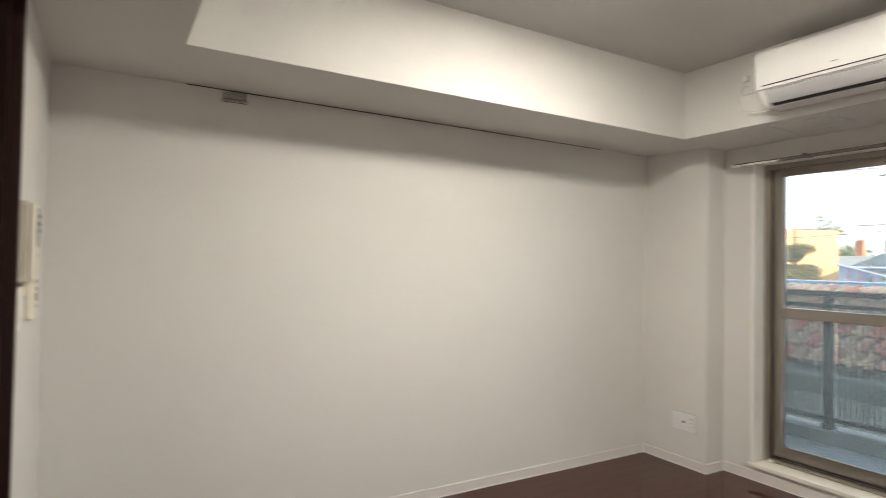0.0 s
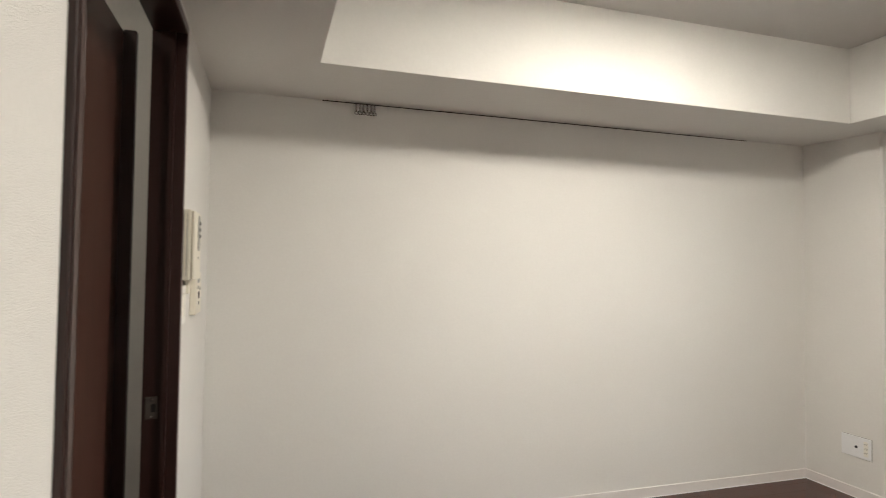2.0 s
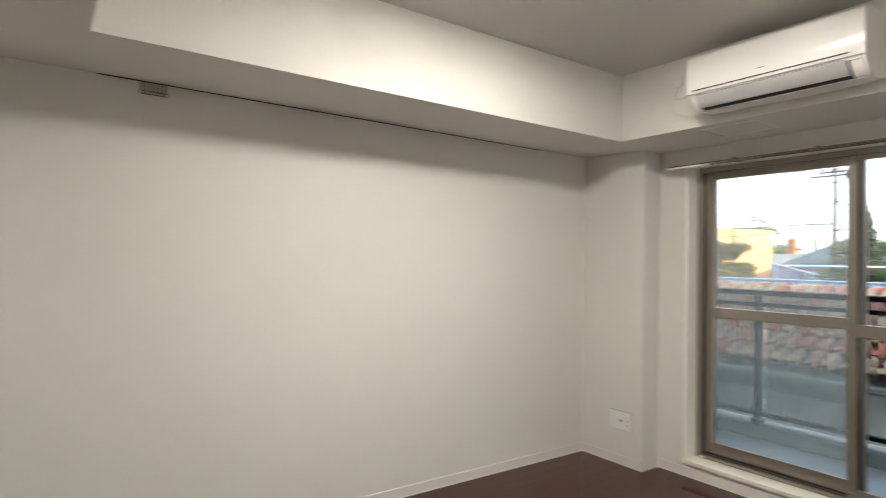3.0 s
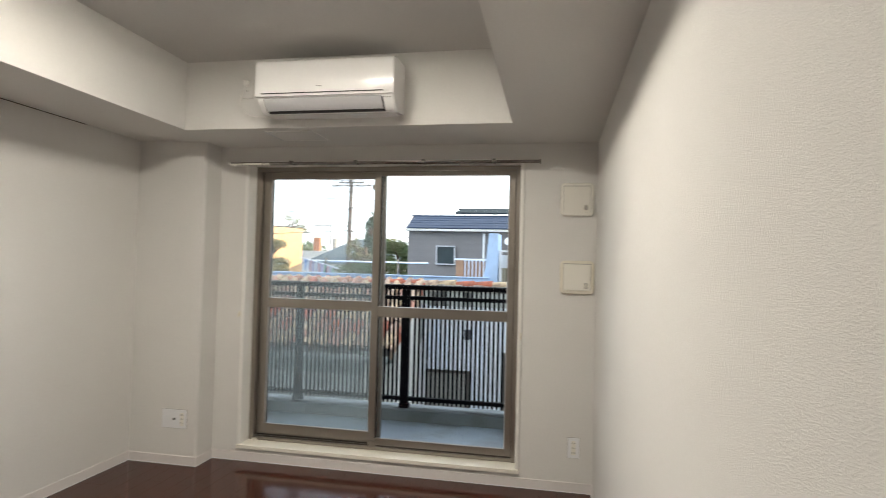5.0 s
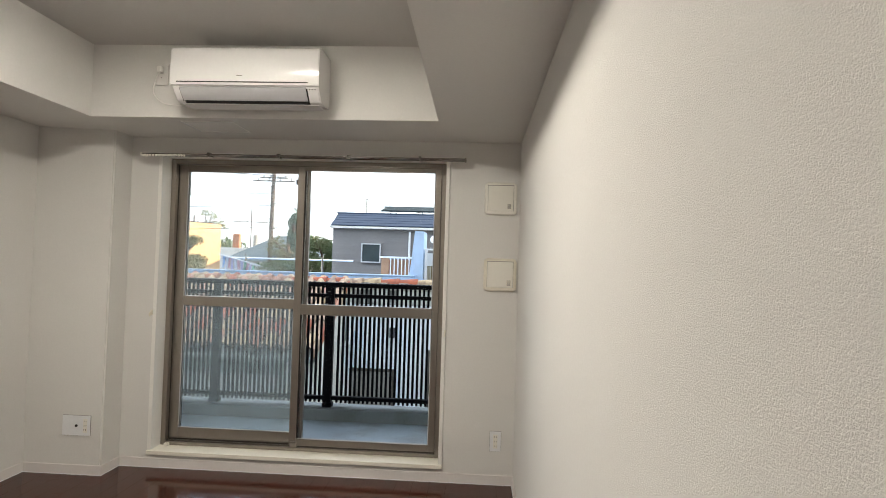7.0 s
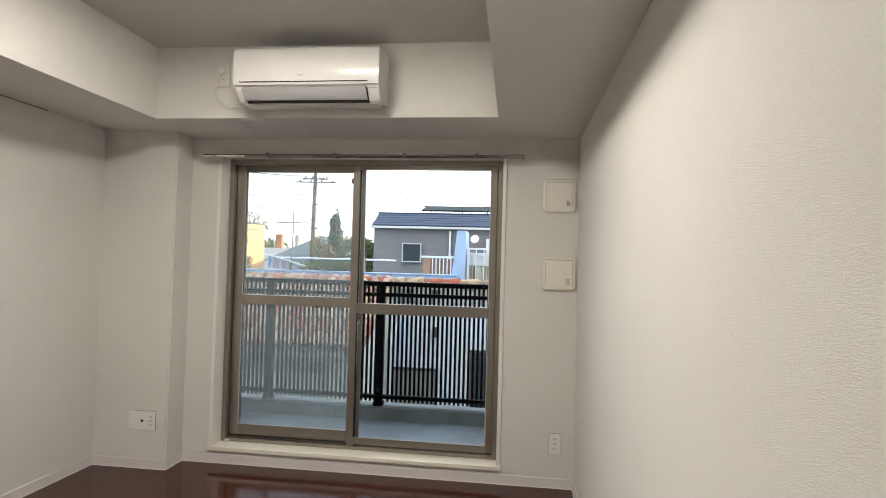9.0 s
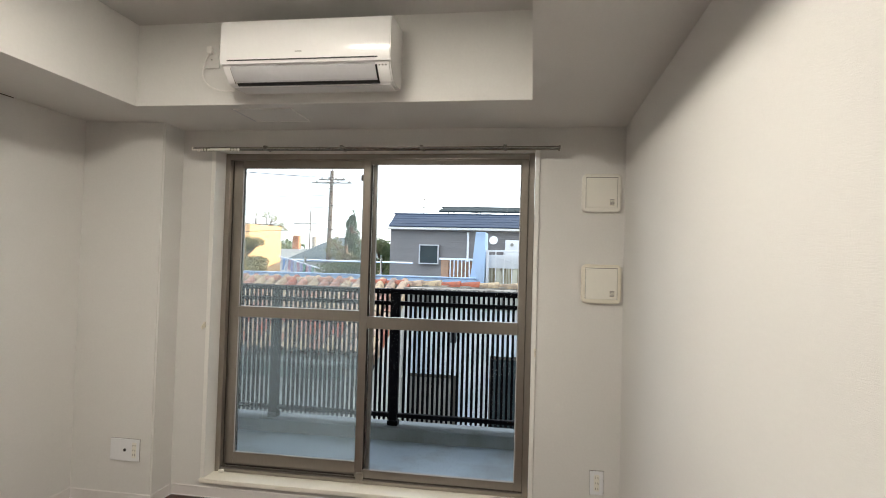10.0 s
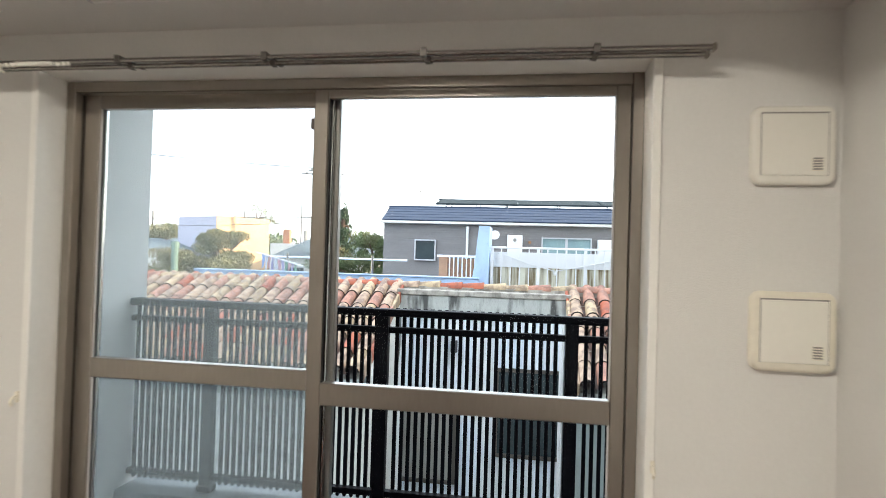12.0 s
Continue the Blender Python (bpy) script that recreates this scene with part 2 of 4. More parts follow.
def piece(name, me, parent, m):
    ob = new(name, me)
    adopt(ob, parent)
    ob.matrix_basis = m
    return ob


def B():
    return bmesh.new()


def box(bm, x0, x1, y0, y1, z0, z1, bevel=0.0, seg=1):
    vs = [bm.verts.new((x, y, z)) for x in (x0, x1) for y in (y0, y1) for z in (z0, z1)]
    fs = [bm.faces.new([vs[i] for i in f]) for f in ((0, 1, 3, 2), (4, 6, 7, 5), (0, 4, 5, 1), (2, 3, 7, 6), (0, 2, 6, 4), (1, 5, 7, 3))]
    if bevel:
        es = list({e for f in fs for e in f.edges})
        bmesh.ops.bevel(bm, geom=es, offset=bevel, segments=seg, affect="EDGES", profile=0.5)
    return bm


def bx(x0, x1, y0, y1, z0, z1, bevel=0.0, seg=1):
    return box(B(), x0, x1, y0, y1, z0, z1, bevel, seg)


def tube(bm, p0, p1, r0, r1=None, n=8):
    r1 = r0 if r1 is None else r1
    p0, p1 = Vector(p0), Vector(p1)
    q = (p1 - p0).to_track_quat("Z", "Y")
    a = [bm.verts.new(p0 + q @ Vector((r0 * math.cos(i * 2 * math.pi / n), r0 * math.sin(i * 2 * math.pi / n), 0))) for i in range(n)]
    b = [bm.verts.new(p1 + q @ Vector((r1 * math.cos(i * 2 * math.pi / n), r1 * math.sin(i * 2 * math.pi / n), 0))) for i in range(n)]
    for i in range(n):
        bm.faces.new((a[i], a[(i + 1) % n], b[(i + 1) % n], b[i]))
    bm.faces.new(a[::-1])
    bm.faces.new(b)
    return bm


def run(bm, points, r, n=6):
    for p, q in zip(points, points[1:]):
        tube(bm, p, q, r, r, n)
    return bm


def prism(bm, outline, axis, a, b):
    """An outline of 2D points pushed along an axis from a to b: axis y takes (x, z), axis x takes (y, z), axis z takes (x, y)."""
    def place(p, d):
        return {"y": (p[0], d, p[1]), "x": (d, p[0], p[1]), "z": (p[0], p[1], d)}[axis]
    u = [bm.verts.new(place(p, a)) for p in outline]
    v = [bm.verts.new(place(p, b)) for p in outline]
    n = len(outline)
    for i in range(n):
        bm.faces.new((u[i], u[(i + 1) % n], v[(i + 1) % n], v[i]))
    bm.faces.new(u[::-1])
    bm.faces.new(v)
    return bm


def rounded(cx, cy, w, h, r, n=5):
    pts = []
    for k, (sx, sy) in enumerate(((1, 1), (-1, 1), (-1, -1), (1, -1))):
        for i in range(n + 1):
            a = math.pi / 2 * (k + i / n)
            pts.append((cx + sx * (w / 2 - r) + r * math.cos(a), cy + sy * (h / 2 - r) + r * math.sin(a)))
    return pts


def wave(x, y):
    return noise.noise((x, y, 0.0))


# ---- room: structure ----
RX, RY, SOFFIT, CEIL = 3.755, 2.998, 2.11, 2.514
TX0, TX1, TY0, TY1 = 0.447, 3.237, 0.483, 2.427      # the raised middle of the ceiling
WY0, WY1, WZ0, WZ1 = 0.462, 2.292, 0.112, 1.992      # window opening
DY0, DY1, DZ = 1.062, 2.082, 2.032                     # doorway
PX, PY = 3.575, 2.503                                 # pillar

bm = bx(-0.08, 0, -0.15, DY0 - 0.028, 0, CEIL)
box(bm, -0.08, 0, DY1 + 0.028, RY, 0, CEIL)
box(bm, -0.08, 0, DY0 - 0.028, DY1 + 0.028, DZ + 0.028, CEIL)
whole("wall_west", bm, M_PAPER, "white woven-look wallpaper wall with a doorway", "wall", "structure")
whole("wall_north", bx(-0.06, RX + 0.2, RY, RY + 0.15, -0.1, CEIL), M_PAPER, "long blank white wallpapered wall", "wall", "structure")
whole("wall_south", bx(0, RX, -0.15, 0, 0, CEIL), M_PAPER, "white wallpapered wall with coarse relief", "wall", "structure")
bm = bx(RX, RX + 0.2, -0.15, WY0 - 0.025, -0.1, CEIL)
box(bm, RX, RX + 0.2, WY1 + 0.025, RY, -0.1, CEIL)
box(bm, RX, RX + 0.2, WY0 - 0.025, WY1 + 0.025, -0.1, WZ0 - 0.027)
box(bm, RX, RX + 0.2, WY0 - 0.025, WY1 + 0.025, WZ1 + 0.021, CEIL)
whole("wall_east", bm, M_PAPER, "white wallpapered wall around the balcony window", "wall", "structure")
bm = bx(PX, RX, PY, RY, 0, SOFFIT + 0.03)
es = [e for e in bm.edges if abs(e.verts[0].co.x - PX) < 1e-4 and abs(e.verts[1].co.x - PX) < 1e-4 and abs(e.verts[0].co.y - PY) < 1e-4 and abs(e.verts[1].co.y - PY) < 1e-4]
bmesh.ops.bevel(bm, geom=es, offset=0.008, segments=3, affect="EDGES")
whole("pillar", bm, M_PAPER, "white wallpapered corner pillar", "pillar", "structure", True)
bm = bx(0, RX, TY1, RY, SOFFIT, CEIL)
for v in bm.verts:
    if v.co.y > RY - 0.01 and v.co.z < SOFFIT + 0.01:
        v.co.z += 0.017                              # the north beam's underside rises a little to the wall
box(bm, 0, RX, 0, TY0, SOFFIT, CEIL)
box(bm, 0, TX0, TY0, TY1, SOFFIT, CEIL)
box(bm, TX1, RX, TY0, TY1, SOFFIT, CEIL)
whole("ceiling_beam", bm, M_PAPER, "dropped white beams around the raised ceiling", "beam", "structure")
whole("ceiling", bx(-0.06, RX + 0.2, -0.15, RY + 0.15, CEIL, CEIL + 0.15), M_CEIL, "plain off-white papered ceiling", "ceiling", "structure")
floor = whole("floor", bx(-0.06, RX, 0, RY, -0.12, -0.003), M_GAP, "dark red-brown polished wooden floor", "floor", "structure")

# baseboards, with a thin pale lip along the floor
bm = bx(0, 0.008, 0.0, DY0 - 0.03, 0.004, 0.062, 0.002)
box(bm, 0, 0.008, DY1 + 0.03, RY, 0.004, 0.062, 0.002)
box(bm, 0.008, PX, RY - 0.008, RY, 0.004, 0.062, 0.002)
box(bm, PX - 0.008, PX, PY - 0.008, RY - 0.008, 0.004, 0.062, 0.002)
box(bm, PX, RX - 0.008, PY - 0.008, PY, 0.004, 0.062, 0.002)
box(bm, RX - 0.008, RX, 0.008, PY - 0.008, 0.004, 0.062, 0.002)
box(bm, 0.008, RX, 0.0, 0.008, 0.004, 0.062, 0.002)
whole("baseboard", bm, M_BASE, "low grey-white vinyl baseboard", "baseboard", "structure")

bm = bx(0.009, PX - 0.009, RY - 0.0115, RY - 0.0085, 0.0031, 0.0072)
box(bm, PX - 0.0115, PX - 0.0085, PY - 0.0115, RY - 0.012, 0.0031, 0.0072)
box(bm, PX - 0.008, RX - 0.012, PY - 0.0115, PY - 0.0085, 0.0031, 0.0072)
box(bm, RX - 0.0115, RX - 0.0085, 0.012, PY - 0.012, 0.0031, 0.0072)
box(bm, 0.009, RX - 0.012, 0.0085, 0.0115, 0.0031, 0.0072)
whole("trim", bm, M_WHITEPAINT, "thin white sealing bead along the floor", "trim", "structure")

# hatch in the beam's underside
hatch = thing("inspection_hatch", (3.43, 1.80, SOFFIT), "small flush white inspection hatch in the beam", "hatch", kind="structure")
bm = B()
for a in ((3.305, 3.555, 1.645, 1.652), (3.305, 3.312, 1.652, 1.948), (3.548, 3.555, 1.652, 1.948)):
    box(bm, *a, SOFFIT - 0.005, SOFFIT - 0.0005)
part("hatch_frame", bm, M_TRIM, hatch, "thin pale metal edge")
part("hatch_gap", bx(3.305, 3.555, 1.948, 1.955, SOFFIT - 0.005, SOFFIT - 0.0005), M_AC_GREY, hatch, "grey gap along the edge")
part("hatch_panel", bx(3.314, 3.546, 1.654, 1.946, SOFFIT - 0.003, SOFFIT - 0.0005), M_PAPER, hatch)

# ---- doorway and the hall behind it ----
door = thing("door_frame", (0, 1.4, 0), "dark brown wooden door frame around an open doorway", "door frame", kind="structure")
JX0, JX1 = -0.088, 0.012
part("jamb", bx(JX0, JX1, DY0 - 0.028, DY0, 0, DZ, 0.002), M_CASE, door)
part("jamb", bx(JX0, JX1, DY1, DY1 + 0.028, 0, DZ, 0.002), M_CASE, door)
part("head", bx(JX0, JX1, DY0 - 0.028, DY1 + 0.028, DZ + 0.0005, DZ + 0.028, 0.002), M_CASE, door)
part("casing_edge", bx(JX1 - 0.001, JX1 + 0.002, DY0 - 0.020, DY0 - 0.002, 0.002, DZ), M_CASE_EDGE, door, "lighter worn edge")
part("stop", bx(-0.034, -0.020, DY1 - 0.010, DY1 + 0.001, 0.002, DZ), M_CASE, door)
strike = part("strike_plate", bx(-0.078, -0.044, DY1 - 0.002, DY1 + 0.001, 0.845, 0.912, 0.001), M_ALU_D, door, "small dull steel strike plate")
part("strike_hole", bx(-0.062, -0.050, DY1 - 0.003, DY1 - 0.0015, 0.866, 0.890), M_BLACK, strike)
for z in (0.853, 0.904):
    part("screw", tube(B(), (-0.060, DY1 - 0.0035, z), (-0.060, DY1 - 0.001, z), 0.003, n=8), M_CHROME, strike)
for z in (1.13, 1.66):
    part("door_bumper", bx(-0.010, 0.004, DY0 - 0.001, DY0 + 0.006, z - 0.008, z + 0.008, 0.002), M_TRIM, door, "small white bumper")
leaf = thing("folding_door", (-0.20, 1.98, 0), "dark brown folding door standing folded open", "door")
part("panel", bx(-0.220, -0.192, 1.815, 2.210, 0.006, 2.06, 0.003), M_DOOR, leaf)
part("panel_edge", bx(-0.222, -0.191, 1.790, 1.814, 0.006, 2.06, 0.002), M_CASE_EDGE, leaf, "lighter panel edge")
part("folded_panel", bx(-0.190, -0.152, 2.186, 2.212, 0.006, 2.06, 0.002), M_CASE, leaf)
part("rear_panel", bx(-0.275, -0.250, 1.05, 1.80, 0.006, 2.06, 0.002), M_CASE, leaf)
hall = B()
box(hall, -1.25, -1.15, 0.2, 2.55, -0.1, 2.4)
box(hall, -1.15, -0.08, 2.45, 2.55, -0.1, 2.4)
box(hall, -1.15, -0.08, 0.2, 0.3, -0.1, 2.4)
whole("wall_hall", hall, M_HALL, "dim cream wallpapered hall walls", "wall", "structure")
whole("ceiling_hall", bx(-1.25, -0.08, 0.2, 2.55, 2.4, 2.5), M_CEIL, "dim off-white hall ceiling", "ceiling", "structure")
whole("floor_hall", bx(-1.25, -0.0805, 0.2, 2.55, -0.12, 0.0), M_FLOOR, "dark brown wooden hall floor", "floor", "structure")

# ---- wall fittings by the door ----
ic = thing("intercom", (0.0, 2.23, 1.27), "cream wall intercom with handset and small grey screen", "intercom")
part("body", bx(0.0, 0.030, 2.128, 2.330, 1.270, 1.498, 0.004, 2), M_PLASTIC_Y, ic)
part("handset", bx(0.0305, 0.042, 2.130, 2.160, 1.275, 1.494, 0.005, 2), M_PLASTIC_Y, ic)
part("front_cover", bx(0.0305, 0.040, 2.168, 2.328, 1.272, 1.496, 0.004, 2), M_PLASTIC_Y, ic)
part("screen", prism(B(), rounded(2.262, 1.428, 0.062, 0.120, 0.026, 6), "x", 0.0395, 0.042), M_SCREEN, ic, "grey rounded display")
for z in (1.462, 1.440, 1.418):
    part("button", bx(0.0415, 0.0445, 2.262, 2.282, z - 0.006, z + 0.006, 0.002), M_BLACK, ic)
part("indicator", tube(B(), (0.0395, 2.255, 1.345), (0.0412, 2.255, 1.345), 0.005, n=10), M_GREY, ic)
for x in (0.009, 0.019):
    part("groove", bx(x, x + 0.0015, 2.1272, 2.1290, 1.285, 1.485), M_GREY, ic, "narrow shadow line")
part("hook_switch", bx(0.002, 0.018, 2.22, 2.25, 1.225, 1.269, 0.002), M_PLASTIC_Y, ic)
sw = thing("light_switch", (0, 2.18, 1.12), "white rectangular wall light switch plate", "switch")
part("plate", bx(0, 0.009, 2.125, 2.225, 1.120, 1.245, 0.003, 2), M_TRIM, sw)
part("rocker", bx(0.008, 0.012, 2.145, 2.205, 1.145, 1.22, 0.001), M_PLASTIC, sw)
hp = thing("heater_remote", (0, 2.47, 1.13), "cream water heater control panel on the wall", "control panel")
part("body", bx(0, 0.022, 2.395, 2.55, 1.130, 1.282, 0.004, 2), M_PLASTIC_Y, hp)
part("display", bx(0.0215, 0.0235, 2.43, 2.50, 1.245, 1.270), M_SCREEN, hp)
part("dial_mark", tube(B(), (0.0215, 2.47, 1.200), (0.0245, 2.47, 1.200), 0.014, n=14), M_BLACK, hp, "round black button")
for y, z in ((2.445, 1.228), (2.50, 1.222), (2.47, 1.170)):
    part("button", tube(B(), (0.0215, y, z), (0.0245, y, z), 0.007, n=10), M_SCREEN, hp)
ic.location.z -= 0.010

# ---- picture rail with hooks ----
pr = thing("picture_rail", (1.8, RY, 2.1), "thin dark metal picture rail along the wall top", "picture rail")
part("track", bx(0.505, 3.11, RY - 0.008, RY, 2.1225, 2.1265, 0.001), M_STEEL, pr)
part("slot", bx(0.508, 3.107, RY - 0.0092, RY - 0.0078, 2.1235, 2.1250), M_BLACK, pr)
hook_bm = B()
run(hook_bm, [(0, -0.013, 2.104), (0, -0.016, 2.085), (0, -0.010, 2.070), (0, -0.022, 2.062), (0, -0.026, 2.072)], 0.0034, 6)
tube(hook_bm, (-0.004, -0.013, 2.083), (0.004, -0.013, 2.083), 0.005, n=8)
run(hook_bm, [(-0.007, -0.020, 2.066), (-0.007, -0.020, 2.050), (0.007, -0.020, 2.050), (0.007, -0.020, 2.066)], 0.0018, 6)
hook_me = finish(hook_bm, "rail_hook", M_STEEL)
for k in range(6):
    h = new("rail_hook", hook_me)
    h.matrix_world = pose(0.672 + k * 0.0185, RY, 0.017)
    tagged(h, "small steel hanging hook on the picture rail", "hook", "hooks on the picture rail")

# ---- sockets ----
def socket_plate(name, label, x, y0, y1, z0, z1, rows):
    s = thing(name, (x, (y0 + y1) / 2, (z0 + z1) / 2), label, "socket", "wall sockets")
    part("back_plate", bx(x - 0.004, x, y0 - 0.0015, y1 + 0.0015, z0 - 0.0015, z1 + 0.0015), M_GREY, s, "dark shadow line round the plate")
    p = part("plate", bx(x - 0.0085, x - 0.003, y0, y1, z0, z1, 0.002, 2), M_WHITEPAINT, s)
    for cy in rows:
        part("insert", bx(x - 0.0095, x - 0.0075, cy - 0.013, cy + 0.013, z0 + 0.018, z1 - 0.018, 0.0008), M_PLASTIC, p)
    return s


sr = socket_plate("wall_socket", "white triple power socket near the floor", RX, 0.080, 0.148, 0.208, 0.328, (0.114,))
for z in (0.240, 0.268, 0.296):
    for d in (-0.006, 0.006):
        part("slot", bx(RX - 0.0102, RX - 0.009, 0.114 + d - 0.0013, 0.114 + d + 0.0013, z - 0.004, z + 0.004), M_BLACK, sr)
sl = socket_plate("wall_socket", "wide white socket plate with aerial outlet on the pillar", PX, 2.575, 2.750, 0.238, 0.358, (2.605,))
for z in (0.275, 0.300, 0.325):
    for d in (-0.006, 0.006):
        part("slot", bx(PX - 0.0102, PX - 0.009, 2.605 + d - 0.0013, 2.605 + d + 0.0013, z - 0.004, z + 0.004), M_BLACK, sl)
part("aerial_outlet", tube(B(), (PX - 0.013, 2.660, 0.298), (PX - 0.007, 2.660, 0.298), 0.008, n=12), M_BLACK, sl, "black aerial outlet")

# ---- air vents ----
def vent(y0, y1, z0, z1, ring, label):
    v = thing("air_vent", (RX, (y0 + y1) / 2, (z0 + z1) / 2), label, "air vent", "square air vents")
    cy, cz, w, h = (y0 + y1) / 2, (z0 + z1) / 2, y1 - y0, z1 - z0
    bm, loops = B(), []
    for inset, depth in ((0.0, 0.0), (0.0, 0.013), (0.002, 0.018), (0.006, 0.021), (0.011, 0.022)):
        loops.append([bm.verts.new((RX - depth, p[0], p[1])) for p in rounded(cy, cz, w - 2 * inset, h - 2 * inset, 0.026 - inset, 7)])
    for p, q in zip(loops, loops[1:]):
        for i in range(len(p)):
            bm.faces.new((p[i], p[(i + 1) % len(p)], q[(i + 1) % len(p)], q[i]))
    bm.faces.new(loops[0][::-1])
    bm.faces.new(loops[-1])
    part("ring", bm, ring, v, smooth=True)
    part("shadow_gap", bx(RX - 0.0232, RX - 0.021, cy - w * 0.40, cy + w * 0.40, cz - h * 0.385, cz + h * 0.415), M_GREY, v)
    part("cover", bx(RX - 0.026, RX - 0.021, cy - w * 0.39, cy + w * 0.39, cz - h * 0.385, cz + h * 0.395, 0.002), M_PLASTIC, v)
    st = part("sticker", bx(RX - 0.0268, RX - 0.0255, cy - w * 0.33, cy - w * 0.20, cz - h * 0.33, cz - h * 0.16), M_PLASTIC_Y, v, "small printed label")
    for k in range(5):
        part("printed_bar", bx(RX - 0.0274, RX - 0.0266, cy - w * 0.32, cy - w * 0.21, cz - h * (0.315 - 0.033 * k), cz - h * (0.295 - 0.033 * k)), M_GREY, st)


vent(0.020, 0.220, 1.660, 1.861, M_PLASTIC, "square cream plastic air vent with rounded frame")
vent(0.012, 0.214, 1.188, 1.390, M_PLASTIC_Y, "square cream air vent, its frame yellowed")

# ---- balcony window ----
win = thing("window_1", (RX, 1.38, WZ0), "two-pane sliding balcony window in bronze aluminium", "window", kind="structure")
# white inner lining and sill
part("lining", bx(RX - 0.010, RX + 0.199, WY0 - 0.024, WY0, WZ0, WZ1 + 0.02, 0.002), M_TRIM, win)
part("lining", bx(RX - 0.010, RX + 0.199, WY1, WY1 + 0.024, WZ0, WZ1 + 0.02, 0.002), M_TRIM, win)
part("lining", bx(RX - 0.010, RX + 0.199, WY0 + 0.0005, WY1 - 0.0005, WZ1, WZ1 + 0.02, 0.002), M_TRIM, win)
part("window_sill", bx(RX - 0.022, RX + 0.199, WY0 - 0.0245, WY1 + 0.0245, WZ0 - 0.026, WZ0 - 0.0005, 0.003, 2), M_SILL, win, "cream wooden sill board")
FX0, FX1, NX = RX + 0.100, RX + 0.199, RX + 0.176
fr = part("window_frame", bx(FX0, FX1, WY0 + 0.001, WY0 + 0.032, WZ0, WZ1, 0.002), M_ALU, win, "bronze aluminium frame")
part("frame_side", bx(FX0, FX1, WY1 - 0.032, WY1 - 0.001, WZ0, WZ1, 0.002), M_ALU, fr)
part("frame_top", bx(FX0, FX1, WY0 + 0.0325, WY1 - 0.0325, WZ1 - 0.034, WZ1 - 0.001, 0.002), M_ALU, fr)
part("frame_bottom", bx(FX0, FX1, WY0 + 0.0325, WY1 - 0.0325, WZ0 + 0.001, WZ0 + 0.022, 0.002), M_ALU, fr)
for ya, yb in ((WY0 + 0.0325, WY0 + 0.0345), (WY1 - 0.0345, WY1 - 0.0325)):
    for xa in (FX0 + 0.034, FX0 + 0.070):
        part("channel", bx(xa, xa + 0.006, ya, yb, WZ0 + 0.024, WZ1 - 0.036), M_ALU_D, fr, "dark guide channel")
part("channel", bx(FX0 + 0.001, FX0 + 0.006, WY0 + 0.036, WY1 - 0.036, WZ1 - 0.0365, WZ1 - 0.0345), M_ALU_D, fr, "dark guide channel")
for k, x in enumerate((FX0 + 0.018, FX0 + 0.054, NX + 0.007)):
    part("track", bx(x - 0.002, x + 0.002, WY0 + 0.033, WY1 - 0.033, WZ0 + 0.0225, WZ0 + 0.032), M_ALU_D, fr)


def sash(x, y0, y1, z0, z1, gy0, gy1, gz0, gz1, mid0, mid1):
    s = part("sash", bx(x, x + 0.028, y0, gy0, z0, z1, 0.003), M_ALU, win)
    part("stile", bx(x, x + 0.028, gy1, y1, z0, z1, 0.003), M_ALU, s)
    part("glazing_bead", bx(x + 0.016, x + 0.027, gy1 - 0.014, gy1 - 0.0005, gz0, gz1, 0.002), M_CHROME, s, "bright metal glazing bead")
    part("top_rail", bx(x + 0.002, x + 0.026, gy0, gy1, gz1, z1, 0.002), M_ALU, s)
    part("bottom_rail", bx(x + 0.002, x + 0.026, gy0, gy1, z0, gz0, 0.002), M_ALU, s)
    part("middle_rail", bx(x - 0.004, x + 0.032, gy0 + 0.0005, gy1 - 0.0005, mid0, mid1, 0.003), M_ALU, s)
    for a, b in ((gz0, mid0), (mid1, gz1)):
        part("gasket", bx(x + 0.006, x + 0.010, gy0, gy0 + 0.005, a, b), M_AC_GREY, s, "pale rubber gasket")
        part("gasket", bx(x + 0.006, x + 0.010, gy1 - 0.005, gy1, a, b), M_BLACK if gy1 < 1.5 else M_AC_GREY, s)
        g = part("pane", bx(x + 0.011, x + 0.015, gy0, gy1, a, b), M_GLASS, s)
        g.visible_shadow = False
    return s


XR, XL = FX0 + 0.006, FX0 + 0.042
sash(XR, 0.496, 1.440, WZ0 + 0.034, WZ1 - 0.030, 0.537, 1.394, 0.190, 1.930, 0.990, 1.058)
sash(XL, 1.366, 2.258, WZ0 + 0.034, WZ1 - 0.030, 1.440, 2.202, 0.218, 1.914, 1.022, 1.086)
part("crescent_lock", bx(XL - 0.012, XL - 0.001, 1.4440, 1.4600, 1.84, 1.875, 0.003), M_ALU_D, win, "small dark latch")
part("stopper", bx(XR - 0.010, XR, 1.385, 1.430, WZ0 + 0.022, WZ0 + 0.062, 0.003), M_ALU, win)
part("stopper", bx(FX0 - 0.020, FX0 - 0.002, 2.225, 2.258, WZ0 + 0.0005, WZ0 + 0.018, 0.003), M_PLASTIC, win)
net = thing("insect_screen", (NX + 0.007, 1.82, WZ0), "grey insect screen sliding outside the window", "insect screen")
part("stile", bx(NX, NX + 0.014, 1.374, 1.400, WZ0 + 0.036, WZ1 - 0.036, 0.002), M_ALU_D, net, "dark aluminium stile")
part("stile", bx(NX, NX + 0.014, 2.222, 2.257, WZ0 + 0.036, WZ1 - 0.036, 0.002), M_ALU, net)
